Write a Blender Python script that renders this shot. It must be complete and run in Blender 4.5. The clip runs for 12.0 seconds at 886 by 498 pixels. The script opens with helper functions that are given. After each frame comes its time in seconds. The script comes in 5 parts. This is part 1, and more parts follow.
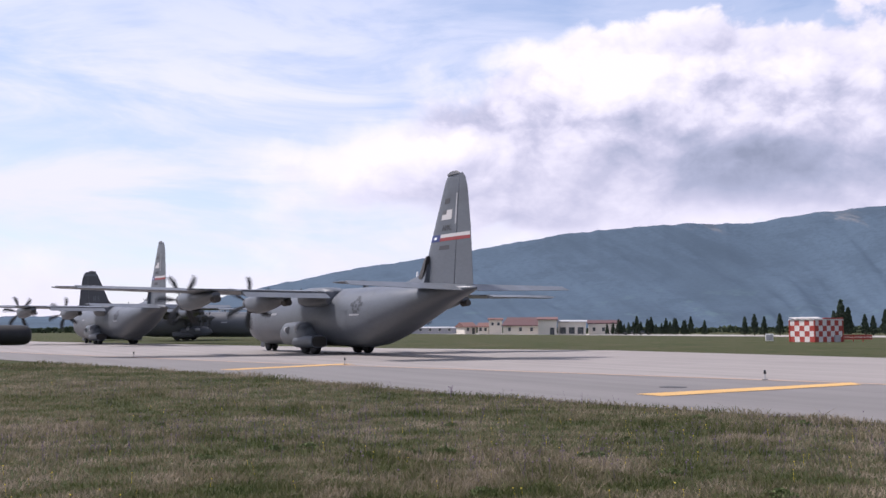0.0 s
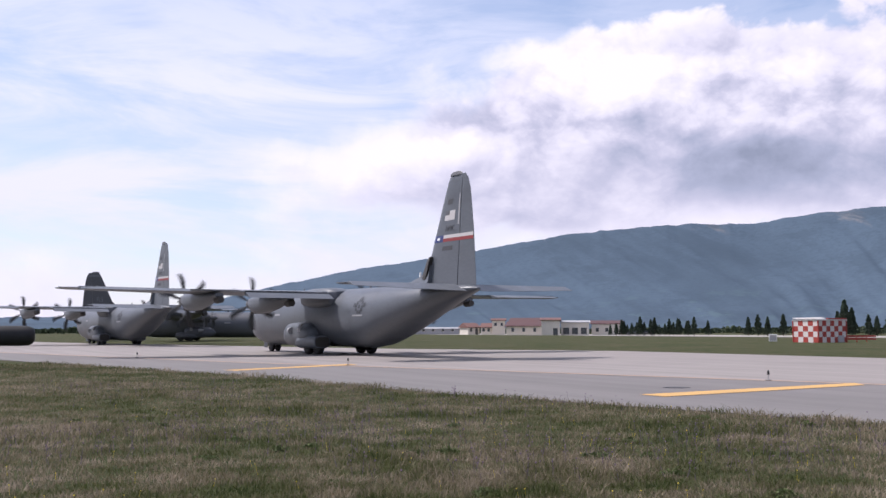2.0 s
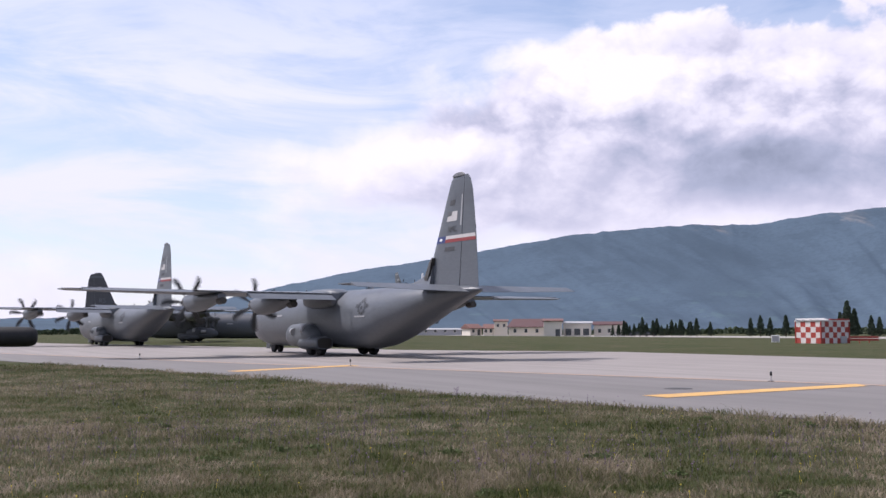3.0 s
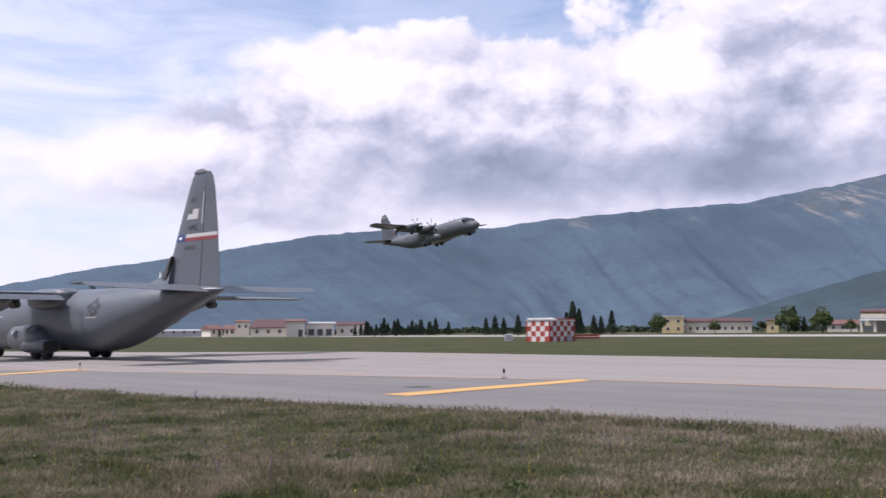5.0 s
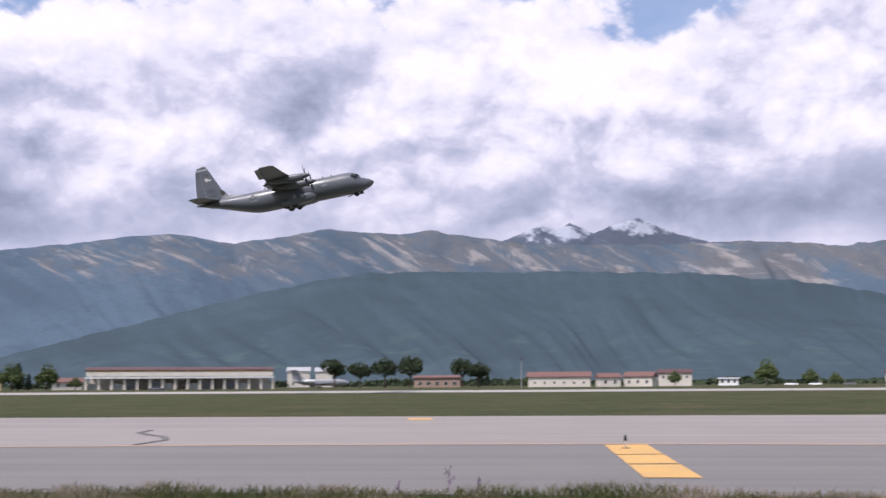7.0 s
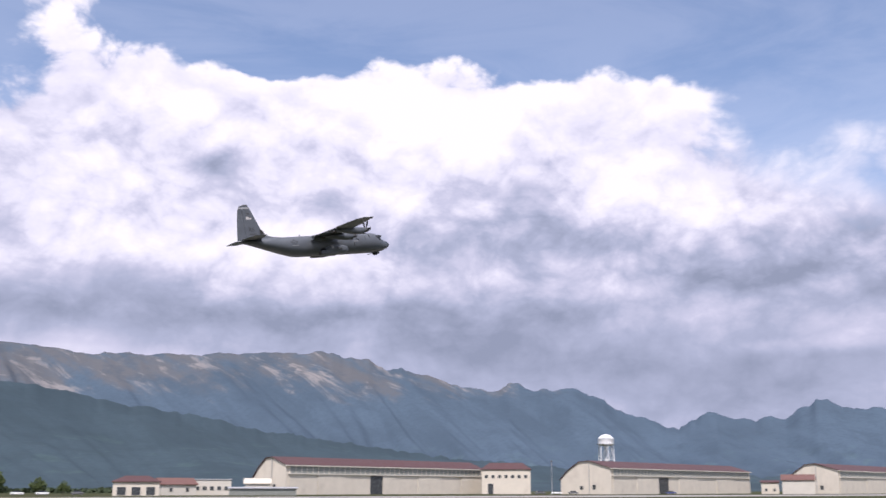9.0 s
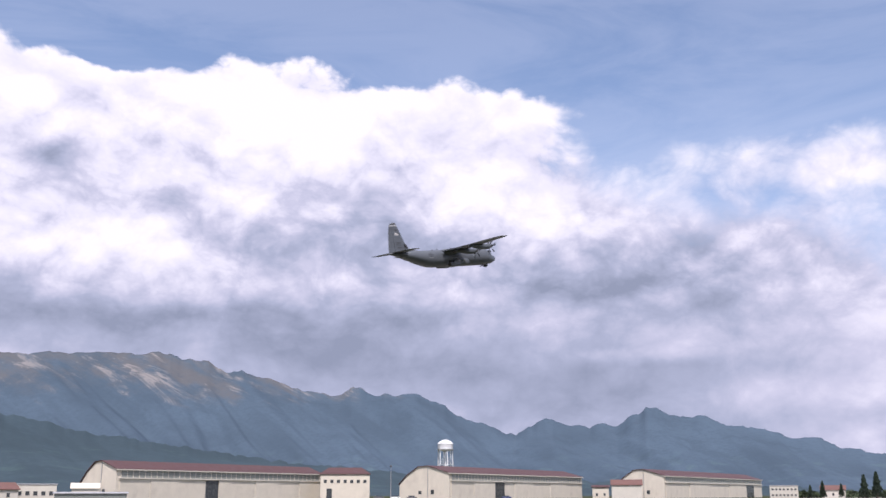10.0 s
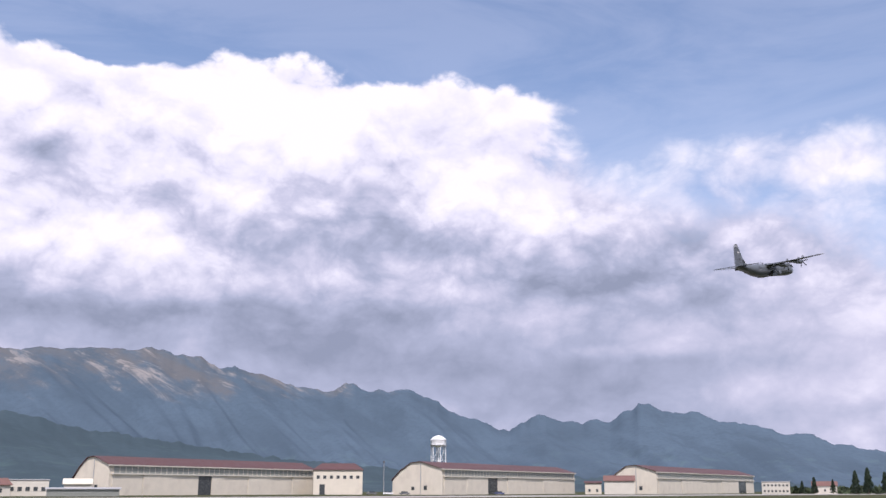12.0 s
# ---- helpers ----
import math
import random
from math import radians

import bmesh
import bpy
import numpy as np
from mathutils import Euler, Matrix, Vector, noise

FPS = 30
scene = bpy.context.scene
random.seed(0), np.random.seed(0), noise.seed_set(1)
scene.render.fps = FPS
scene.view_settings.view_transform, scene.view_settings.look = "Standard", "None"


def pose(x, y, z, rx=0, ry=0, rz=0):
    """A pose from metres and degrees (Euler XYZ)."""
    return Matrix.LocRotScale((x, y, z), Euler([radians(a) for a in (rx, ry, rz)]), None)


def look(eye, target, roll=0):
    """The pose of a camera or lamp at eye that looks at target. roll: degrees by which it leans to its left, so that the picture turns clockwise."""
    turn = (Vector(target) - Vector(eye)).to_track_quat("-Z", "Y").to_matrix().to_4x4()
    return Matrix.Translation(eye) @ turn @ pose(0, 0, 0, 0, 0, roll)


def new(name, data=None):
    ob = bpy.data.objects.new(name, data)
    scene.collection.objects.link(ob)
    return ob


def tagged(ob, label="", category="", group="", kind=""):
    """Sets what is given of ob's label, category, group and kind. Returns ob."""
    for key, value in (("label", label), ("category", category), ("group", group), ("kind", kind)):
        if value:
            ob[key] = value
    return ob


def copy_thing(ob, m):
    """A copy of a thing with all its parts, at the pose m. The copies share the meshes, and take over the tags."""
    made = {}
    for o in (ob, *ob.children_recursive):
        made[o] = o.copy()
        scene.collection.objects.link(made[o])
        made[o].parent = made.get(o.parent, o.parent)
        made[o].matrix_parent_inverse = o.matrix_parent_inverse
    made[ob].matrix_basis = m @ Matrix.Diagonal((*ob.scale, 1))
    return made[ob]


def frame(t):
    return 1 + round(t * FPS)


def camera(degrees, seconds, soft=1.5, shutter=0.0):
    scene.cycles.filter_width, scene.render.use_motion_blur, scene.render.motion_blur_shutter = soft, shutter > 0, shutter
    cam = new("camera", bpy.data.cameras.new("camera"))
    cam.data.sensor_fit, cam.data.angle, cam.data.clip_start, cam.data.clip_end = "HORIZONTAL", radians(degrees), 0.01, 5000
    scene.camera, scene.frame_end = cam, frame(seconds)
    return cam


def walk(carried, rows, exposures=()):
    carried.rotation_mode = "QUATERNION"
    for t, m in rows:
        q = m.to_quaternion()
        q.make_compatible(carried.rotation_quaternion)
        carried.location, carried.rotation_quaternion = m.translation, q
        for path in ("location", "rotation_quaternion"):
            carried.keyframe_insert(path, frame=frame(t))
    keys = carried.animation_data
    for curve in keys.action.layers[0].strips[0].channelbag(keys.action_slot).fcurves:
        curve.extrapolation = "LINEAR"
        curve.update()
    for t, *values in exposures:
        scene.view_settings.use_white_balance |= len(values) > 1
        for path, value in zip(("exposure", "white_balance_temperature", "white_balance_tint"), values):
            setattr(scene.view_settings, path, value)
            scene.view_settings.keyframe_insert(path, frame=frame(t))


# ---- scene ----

LENS = 47.127
EYE = (0.0, 0.0, 1.8)


def aim(yaw, pitch, roll):
    """The tripod head: yaw clockwise from +y, pitch up, roll, in degrees."""
    return Matrix.Translation(EYE) @ pose(0, 0, 0, 0, 0, -yaw) @ pose(0, 0, 0, 90 + pitch) @ pose(0, 0, 0, 0, 0, -roll)


cam = camera(LENS, 12.0, soft=1.5, shutter=0.16)
walk(cam, [(t, aim(a, b, c)) for t, a, b, c in (
    (0.0, 0.0, 4.532, 0.02), (0.5, 0.0, 4.528, 0.03), (1.0, 0.0, 4.528, 0.025), (1.5, -0.044, 4.53, 0.03),
    (2.0, -0.176, 4.561, 0.04), (2.5, -0.312, 4.614, 0.04), (2.7, -0.318, 4.618, 0.04),
    (3.2, -0.25, 4.61, 0.06), (3.5, 0.2, 4.6, 0.1), (3.75, 1.2, 4.59, 0.16), (4.0, 2.8, 4.58, 0.22),
    (4.3, 5.461, 4.576, 0.3), (4.5, 7.587, 4.613, 0.38), (5.0, 14.113, 4.58, 0.43), (5.5, 22.576, 4.418, 0.477),
    (6.0, 32.502, 4.62, 0.483), (6.5, 43.682, 5.617, 0.47), (7.0, 55.676, 7.518, 0.38), (7.5, 67.608, 9.724, 0.39),
    (7.7, 71.482, 10.396, 0.3), (8.1, 79.3, 11.6, 0.22), (8.5, 87.3, 12.6, 0.1), (8.9, 94.9, 13.25, 0.0),
    (9.3, 100.757, 13.521, -0.06), (9.5, 102.691, 13.602, -0.05), (10.0, 105.425, 13.599, 0.04),
    (10.5, 106.33, 13.51, 0.06), (11.0, 106.336, 13.445, 0.0), (11.5, 106.044, 13.407, 0.0), (12.0, 105.807, 13.374, 0.01))],
    exposures=((0.0, 0.03, 6290, 18), (12.0, 0.03, 6290, 18)))

# ---- sun, sky and clouds ----
SUN_AZ, SUN_EL = -78.0, 56.0


def toward(az, el=0.0):
    a, e = radians(az), radians(el)
    return Vector((math.sin(a) * math.cos(e), math.cos(a) * math.cos(e), math.sin(e)))


sun = new("sun", bpy.data.lights.new("sun", "SUN"))
sun.data.energy, sun.data.angle, sun.data.color = 4.6, radians(0.8), (1.0, 0.95, 0.88)
sun.matrix_world = look(toward(SUN_AZ, SUN_EL) * 300, (0, 0, 0))


class Nodes:
    """Short hand for building node trees."""

    def __init__(self, tree):
        self.tree = tree

    def add(self, kind):
        return self.tree.nodes.new(kind)

    def plug(self, value, socket):
        if isinstance(value, bpy.types.NodeSocket):
            self.tree.links.new(value, socket)
        elif value is not None:
            socket.default_value = value

    def math(self, op, a, b=None, c=None, clamp=False):
        node = self.add("ShaderNodeMath")
        node.operation, node.use_clamp = op, clamp
        for value, socket in zip((a, b, c), node.inputs):
            self.plug(value, socket)
        return node.outputs[0]

    def vec(self, op, a, b=None, c=None):
        node = self.add("ShaderNodeVectorMath")
        node.operation = op
        for value, socket in zip((a, b, c), node.inputs):
            self.plug(value, socket)
        return node.outputs["Value" if op in ("LENGTH", "DOT_PRODUCT") else "Vector"]

    def noise(self, vector, scale, detail=5.0, rough=0.55, distortion=0.0, lac=2.0):
        node = self.add("ShaderNodeTexNoise")
        self.plug(vector, node.inputs["Vector"])
        for key, value in (("Scale", scale), ("Detail", detail), ("Roughness", rough), ("Distortion", distortion), ("Lacunarity", lac)):
            node.inputs[key].default_value = value
        return node.outputs["Fac"]

    def span(self, value, a, b, lo=0.0, hi=1.0, smooth=True):
        node = self.add("ShaderNodeMapRange")
        node.interpolation_type = "SMOOTHSTEP" if smooth else "LINEAR"
        for v, socket in zip((value, a, b, lo, hi), node.inputs):
            self.plug(v, socket)
        return node.outputs[0]

    def mix(self, fac, a, b):
        node = self.add("ShaderNodeMix")
        node.data_type = "RGBA"
        self.plug(fac, node.inputs[0])
        for value, socket in ((a, node.inputs[6]), (b, node.inputs[7])):
            self.plug(value if isinstance(value, bpy.types.NodeSocket) else (*value[:3], 1.0), socket)
        return node.outputs[2]

    def ramp(self, fac, stops):
        node = self.add("ShaderNodeValToRGB")
        while len(node.color_ramp.elements) < len(stops):
            node.color_ramp.elements.new(0.5)
        for el, (at, col) in zip(node.color_ramp.elements, stops):
            el.position, el.color = at, (*col, 1.0)
        self.plug(fac, node.inputs[0])
        return node.outputs[0]


# cloud masses, in degrees: azimuth, elevation, half width, half height, weight
CLEAR = ((-12, 20, 21, 7, 0.6), (15, 20.3, 7, 2.6, 0.55), (65, 25.8, 8, 4.2, 0.7), (56, 24.5, 6, 2.4, 0.3), (108, 30, 17, 7.5, 0.95), (126, 25.5, 15, 9, 0.9), (36, 27, 16, 5, 0.6), (84, 32, 16, 6, 0.9), (96, 28.5, 13, 5, 0.7), (88, 28.5, 10, 5.5, 0.9), (-20, 12, 15, 9, 0.4), (-9, 13.5, 9, 3, 0.12), (-22, 8.5, 7, 4, 0.3), (84, 25.5, 8, 3.6, 0.75), (6, 18.5, 7, 2.2, 0.35))
THICK = ((12, 12.5, 12, 4.5, 0.35), (6, 8, 9, 3.5, 0.25), (28, 11, 18, 7, 0.35), (46, 14, 16, 9, 0.4), (64, 13, 14, 8, 0.4), (82, 17, 12, 7, 0.45), (98, 15, 16, 9, 0.4), (114, 9, 18, 9, 0.4), (50, 8, 40, 4, 0.3), (100, 7, 30, 5, 0.35), (126, 6, 14, 8, 0.5), (4, 7, 11, 3, 0.25), (126, 18.5, 8, 3, 0.4), (-4, 8.6, 7, 2.4, 0.3), (2, 10.6, 7, 2.6, 0.3))
SHADED = ((16, 9.3, 8, 2.6, 0.34), (19, 12.3, 5, 1.5, 0.25), (2, 8.2, 4, 1.6, 0.2), (47.5, 15.6, 3.4, 1.8, 0.42), (57, 13.4, 4.4, 2.0, 0.42), (36, 9.6, 15, 2.6, 0.4), (66, 9.6, 18, 2.6, 0.5),
          (92, 9.4, 15, 3.0, 0.5), (84.5, 17.6, 3.5, 1.4, 0.3), (110, 7.5, 18, 5, 0.42), (33, 15.2, 4, 1.4, 0.3), (103, 13.2, 6, 1.6, 0.25), (120, 12, 9, 3, 0.2), (75, 18.5, 3, 1.5, 0.22), (80, 9.5, 14, 2.6, 0.3), (20, 8.2, 9, 2.2, 0.3), (30, 8.6, 9, 2.2, 0.35), (121, 4, 17, 4, 0.42), (98, 6.4, 14, 2.4, 0.3), (119, 14, 9, 3.2, 0.22), (112, 10.6, 10, 2.4, 0.16), (-2.2, 8.7, 1.6, 0.9, 0.3), (21.4, 12.2, 3, 0.9, 0.22))
BRIGHT = ((10, 14.8, 7, 2.0, 0.3), (26, 15.0, 7, 2.2, 0.3), (40, 18, 8, 2.2, 0.25), (66, 16.5, 5, 2.6, 0.2), (83, 20.5, 9, 2.8, 0.35), (97, 20.8, 9, 3.2, 0.4), (88, 13, 6, 1.6, 0.2), (-3, 9.5, 8, 2.2, 0.2), (61, 8.6, 4, 0.7, 0.2), (-5, 9.4, 9, 2.6, 0.3), (93, 11.2, 7, 1.3, 0.3), (118, 7.6, 5, 0.7, 0.22), (124, 4.8, 5, 1.3, 0.25), (60, 18, 12, 2.5, 0.15))


def masses(n, place, table):
    """The sum of soft ellipses round the places of the table."""
    total = None
    for az, el, half_w, half_h, weight in table:
        r = n.vec("LENGTH", n.vec("MULTIPLY", n.vec("SUBTRACT", place, (az, el, 0)), (1 / half_w, 1 / half_h, 0)))
        blob = n.span(r, 1.25, 0.1, 0.0, weight)
        total = blob if total is None else n.math("ADD", total, blob)
    return total


def cloud_group():
    """Density of heaped clouds for a direction: rounded billows on broad masses."""
    tree = bpy.data.node_groups.new("clouds", "ShaderNodeTree")
    tree.interface.new_socket("Vector", in_out="INPUT", socket_type="NodeSocketVector")
    tree.interface.new_socket("Density", in_out="OUTPUT", socket_type="NodeSocketFloat")
    n = Nodes(tree)
    start, end = n.add("NodeGroupInput"), n.add("NodeGroupOutput")
    v = n.vec("MULTIPLY", start.outputs[0], (1.0, 1.0, 1.4))
    bend = n.add("ShaderNodeTexNoise")
    n.plug(v, bend.inputs["Vector"])
    bend.inputs["Scale"].default_value, bend.inputs["Detail"].default_value = 12.0, 5.0
    w = n.vec("MULTIPLY_ADD", n.vec("SUBTRACT", bend.outputs["Color"], (0.5, 0.5, 0.5)), (0.055, 0.055, 0.055), v)
    cell = n.add("ShaderNodeTexVoronoi")
    cell.feature, cell.normalize = "SMOOTH_F1", True
    n.plug(w, cell.inputs["Vector"])
    for key, value in (("Scale", 10.0), ("Detail", 4.0), ("Roughness", 0.53), ("Lacunarity", 2.2), ("Smoothness", 0.16)):
        cell.inputs[key].default_value = value
    big, fine = n.noise(v, 4.0, 3.0, 0.5), n.noise(w, 14.0, 7.0, 0.56)
    d = n.math("MULTIPLY_ADD", big, 0.7, n.math("MULTIPLY", fine, 0.3))
    d = n.math("MULTIPLY_ADD", cell.outputs["Distance"], -0.85, n.math("ADD", d, 0.36))
    tree.links.new(d, end.inputs[0])
    return tree


def sky():
    world = bpy.data.worlds.new("sky")
    world.use_nodes, scene.world = True, world
    world.node_tree.nodes.clear()
    n = Nodes(world.node_tree)
    air = n.add("ShaderNodeTexSky")
    air.sky_type, air.sun_disc, air.sun_elevation, air.sun_rotation = "NISHITA", False, radians(SUN_EL), radians(SUN_AZ)
    air.altitude, air.air_density, air.dust_density, air.ozone_density = 100, 1.0, 0.6, 3.0
    spot = n.add("ShaderNodeTexCoord").outputs["Generated"]
    xyz = n.add("ShaderNodeSeparateXYZ")
    n.plug(spot, xyz.inputs[0])
    az = n.math("DEGREES", n.math("ARCTAN2", xyz.outputs[0], xyz.outputs[1]))
    el = n.math("DEGREES", n.math("ARCSINE", xyz.outputs[2]))
    flat = n.add("ShaderNodeCombineXYZ")
    n.plug(az, flat.inputs[0]), n.plug(el, flat.inputs[1])
    wob = n.add("ShaderNodeTexNoise")
    n.plug(spot, wob.inputs["Vector"])
    wob.inputs["Scale"].default_value, wob.inputs["Detail"].default_value = 9.0, 4.0
    place = n.vec("MULTIPLY_ADD", n.vec("SUBTRACT", wob.outputs["Color"], (0.5, 0.5, 0.5)), (7.0, 3.5, 0.0), flat.outputs[0])
    group = cloud_group()

    def density(shift):
        node = n.add("ShaderNodeGroup")
        node.node_tree = group
        n.plug(n.vec("ADD", spot, shift), node.inputs[0])
        return node.outputs[0]

    here, lit = density((0, 0, 0)), density(tuple(toward(SUN_AZ, 60) * 0.02))
    clear, thick = masses(n, place, CLEAR), masses(n, place, THICK)
    body = n.math("ADD", n.math("SUBTRACT", here, clear), thick)
    soft = n.math("MAXIMUM", n.span(az, 12, -4), n.span(az, 108, 120, 0.0, 0.75))
    cover = n.span(body, n.math("MULTIPLY_ADD", soft, -0.06, 0.56), n.math("MULTIPLY_ADD", soft, 0.29, 0.66))
    # thin high veil, thicker towards the bright side of the sky
    veil_noise = n.noise(n.vec("MULTIPLY", spot, (1.0, 1.0, 4.0)), 4.0, 6.0, 0.6, 0.6)
    veil = n.math("MULTIPLY", n.span(az, 30, -10, 0.42, 1.0), n.span(veil_noise, 0.32, 0.62, 0.4, 1.0))
    veil = n.math("MULTIPLY", veil, n.span(el, 24, 11, 0.5, 1.0))
    relief = n.math("SUBTRACT", here, lit)
    broad = n.noise(n.vec("MULTIPLY", spot, (1.0, 1.0, 2.6)), 9.0, 6.0, 0.55, 0.3)
    heap = n.span(here, 0.38, 0.82, -0.4, 0.44, False)
    light = n.math("MULTIPLY_ADD", n.math("MULTIPLY", relief, n.span(el, 6, 14, 0.7, 1.7)), 1.0, n.math("MULTIPLY_ADD", broad, 0.4, 0.39))
    light = n.math("ADD", light, n.math("MULTIPLY", heap, n.span(el, 7, 13, 0.35, 1.0)))
    light = n.math("ADD", light, masses(n, place, BRIGHT))
    light = n.math("SUBTRACT", light, masses(n, place, SHADED))
    light = n.math("ADD", light, n.span(body, 0.6, 0.85, 0.3, 0.0))
    light = n.math("MULTIPLY_ADD", light, 0.72, 0.14)
    grey = n.ramp(light, ((0.0, (0.30, 0.34, 0.45)), (0.25, (0.44, 0.48, 0.62)), (0.45, (0.62, 0.63, 0.77)), (0.62, (0.83, 0.82, 0.93)), (0.86, (1.01, 0.985, 1.04))))
    pale = n.mix(n.span(el, 4, 18), (0.87, 0.88, 0.98), (0.87, 0.90, 1.03))
    blue, hazy, cloud = n.add("ShaderNodeBackground"), n.add("ShaderNodeBackground"), n.add("ShaderNodeBackground")
    n.plug(air.outputs[0], blue.inputs[0]), n.plug(0.15, blue.inputs[1])
    n.plug(pale, hazy.inputs[0]), n.plug(grey, cloud.inputs[0])
    first, second, out = n.add("ShaderNodeMixShader"), n.add("ShaderNodeMixShader"), n.add("ShaderNodeOutputWorld")
    links = world.node_tree.links
    n.plug(veil, first.inputs[0]), n.plug(cover, second.inputs[0])
    links.new(blue.outputs[0], first.inputs[1]), links.new(hazy.outputs[0], first.inputs[2])
    links.new(first.outputs[0], second.inputs[1]), links.new(cloud.outputs[0], second.inputs[2])
    links.new(second.outputs[0], out.inputs[0])


sky()

# ---- materials ----
def material(name, colour, rough=0.7, metal=0.0, vary=0.12, scale=2.0, fine=30.0, bump=0.0, dirt=None, stretch=(1, 1, 1), dirt_at=(0.5, 0.75)):
    """A surface of one kind: base colour, with broad stains, fine grain and relief."""
    mat = bpy.data.materials.new(name)
    mat.use_nodes = True
    n = Nodes(mat.node_tree)
    face = mat.node_tree.nodes["Principled BSDF"]
    spot = n.vec("MULTIPLY", n.add("ShaderNodeTexCoord").outputs["Object"], stretch)
    broad, grain = n.noise(spot, scale, 4.0), n.noise(spot, fine, 3.0)
    dark, lite = [c * (1 - vary) for c in colour], [min(1, c * (1 + vary)) for c in colour]
    col = n.mix(n.span(n.math("MULTIPLY_ADD", grain, 0.4, n.math("MULTIPLY", broad, 0.6)), 0.3, 0.7), dark, lite)
    if dirt:
        col = n.mix(n.span(n.noise(spot, scale * 0.6, 6.0, 0.6), dirt_at[0], dirt_at[1], 0.0, 0.8), col, dirt)
    n.plug(col, face.inputs["Base Color"])
    n.plug(n.span(broad, 0.3, 0.7, max(0.02, rough - 0.08), min(1, rough + 0.08)), face.inputs["Roughness"])
    face.inputs["Metallic"].default_value = metal
    if bump:
        node = n.add("ShaderNodeBump")
        node.inputs["Strength"].default_value, node.inputs["Distance"].default_value = 0.6, bump
        n.plug(grain, node.inputs["Height"])
        n.plug(node.outputs[0], face.inputs["Normal"])
    return mat


def turf_material():
    mat = bpy.data.materials.new("turf")
    mat.use_nodes = True
    n = Nodes(mat.node_tree)
    face = mat.node_tree.nodes["Principled BSDF"]
    spot = n.add("ShaderNodeTexCoord").outputs["Object"]
    patch, mid, fine = n.noise(spot, 0.12, 5.0, 0.6), n.noise(spot, 0.9, 4.0), n.noise(spot, 9.0, 4.0, 0.7)
    col = n.ramp(n.math("MULTIPLY_ADD", mid, 0.5, n.math("MULTIPLY", patch, 0.5)), ((0.38, (0.034, 0.046, 0.016)), (0.5, (0.056, 0.062, 0.026)), (0.62, (0.088, 0.075, 0.046))))
    col = n.mix(n.span(fine, 0.45, 0.75, 0.0, 0.6), col, (0.032, 0.038, 0.016))
    n.plug(col, face.inputs["Base Color"])
    face.inputs["Roughness"].default_value = 0.95
    face.inputs["Specular IOR Level"].default_value = 0.1
    node = n.add("ShaderNodeBump")
    node.inputs["Distance"].default_value = 0.08
    n.plug(fine, node.inputs["Height"])
    n.plug(node.outputs[0], face.inputs["Normal"])
    return mat


def blade_material():
    mat = bpy.data.materials.new("grass_blades")
    mat.use_nodes = True
    n = Nodes(mat.node_tree)
    face = mat.node_tree.nodes["Principled BSDF"]
    geo = n.add("ShaderNodeNewGeometry")
    spot = n.add("ShaderNodeTexCoord").outputs["Object"]
    patch, tuft = n.noise(spot, 0.2, 3.0, 0.6), n.noise(spot, 1.1, 4.0, 0.6)
    tone = n.math("MULTIPLY_ADD", geo.outputs["Random Per Island"], 0.26, n.math("MULTIPLY", n.span(patch, 0.36, 0.64, 0.0, 1.0, False), 0.38))
    tone = n.math("MULTIPLY_ADD", n.span(tuft, 0.33, 0.67, 0.0, 1.0, False), 0.42, tone)
    col = n.ramp(tone, ((0.16, (0.038, 0.056, 0.015)), (0.35, (0.082, 0.096, 0.034)), (0.48, (0.145, 0.132, 0.072)), (0.67, (0.26, 0.215, 0.15)), (0.88, (0.38, 0.31, 0.235))))
    n.plug(col, face.inputs["Base Color"])
    face.inputs["Roughness"].default_value = 0.8
    face.inputs["Specular IOR Level"].default_value = 0.2
    thin, both = n.add("ShaderNodeBsdfTranslucent"), n.add("ShaderNodeMixShader")
    n.plug(col, thin.inputs[0]), n.plug(0.4, both.inputs[0])
    mat.node_tree.links.new(face.outputs[0], both.inputs[1]), mat.node_tree.links.new(thin.outputs[0], both.inputs[2])
    mat.node_tree.links.new(both.outputs[0], mat.node_tree.nodes["Material Output"].inputs[0])
    return mat


def pavement_material(name, colour, streak):
    """Concrete with stains drawn out along the direction of travel."""
    mat = bpy.data.materials.new(name)
    mat.use_nodes = True
    n = Nodes(mat.node_tree)
    face = mat.node_tree.nodes["Principled BSDF"]
    spot = n.add("ShaderNodeTexCoord").outputs["Object"]
    turn = n.add("ShaderNodeMapping")
    turn.inputs["Rotation"].default_value = (0, 0, radians(RUN_AZ))
    n.plug(spot, turn.inputs["Vector"])
    along = n.noise(n.vec("MULTIPLY", turn.outputs[0], (0.9, 0.02, 1)), 1.0, 6.0, 0.65)
    blot, grain = n.noise(spot, 0.25, 5.0), n.noise(spot, 14.0, 4.0, 0.7)
    col = n.mix(n.span(along, 0.35, 0.68, 0.0, streak), colour, [c * 0.62 for c in colour])
    col = n.mix(n.span(blot, 0.4, 0.7, 0.0, 0.3), col, [c * 1.15 for c in colour])
    col = n.mix(n.span(grain, 0.4, 0.8, 0.0, 0.35), col, [c * 0.7 for c in colour])
    n.plug(col, face.inputs["Base Color"])
    face.inputs["Roughness"].default_value = 0.85
    return mat


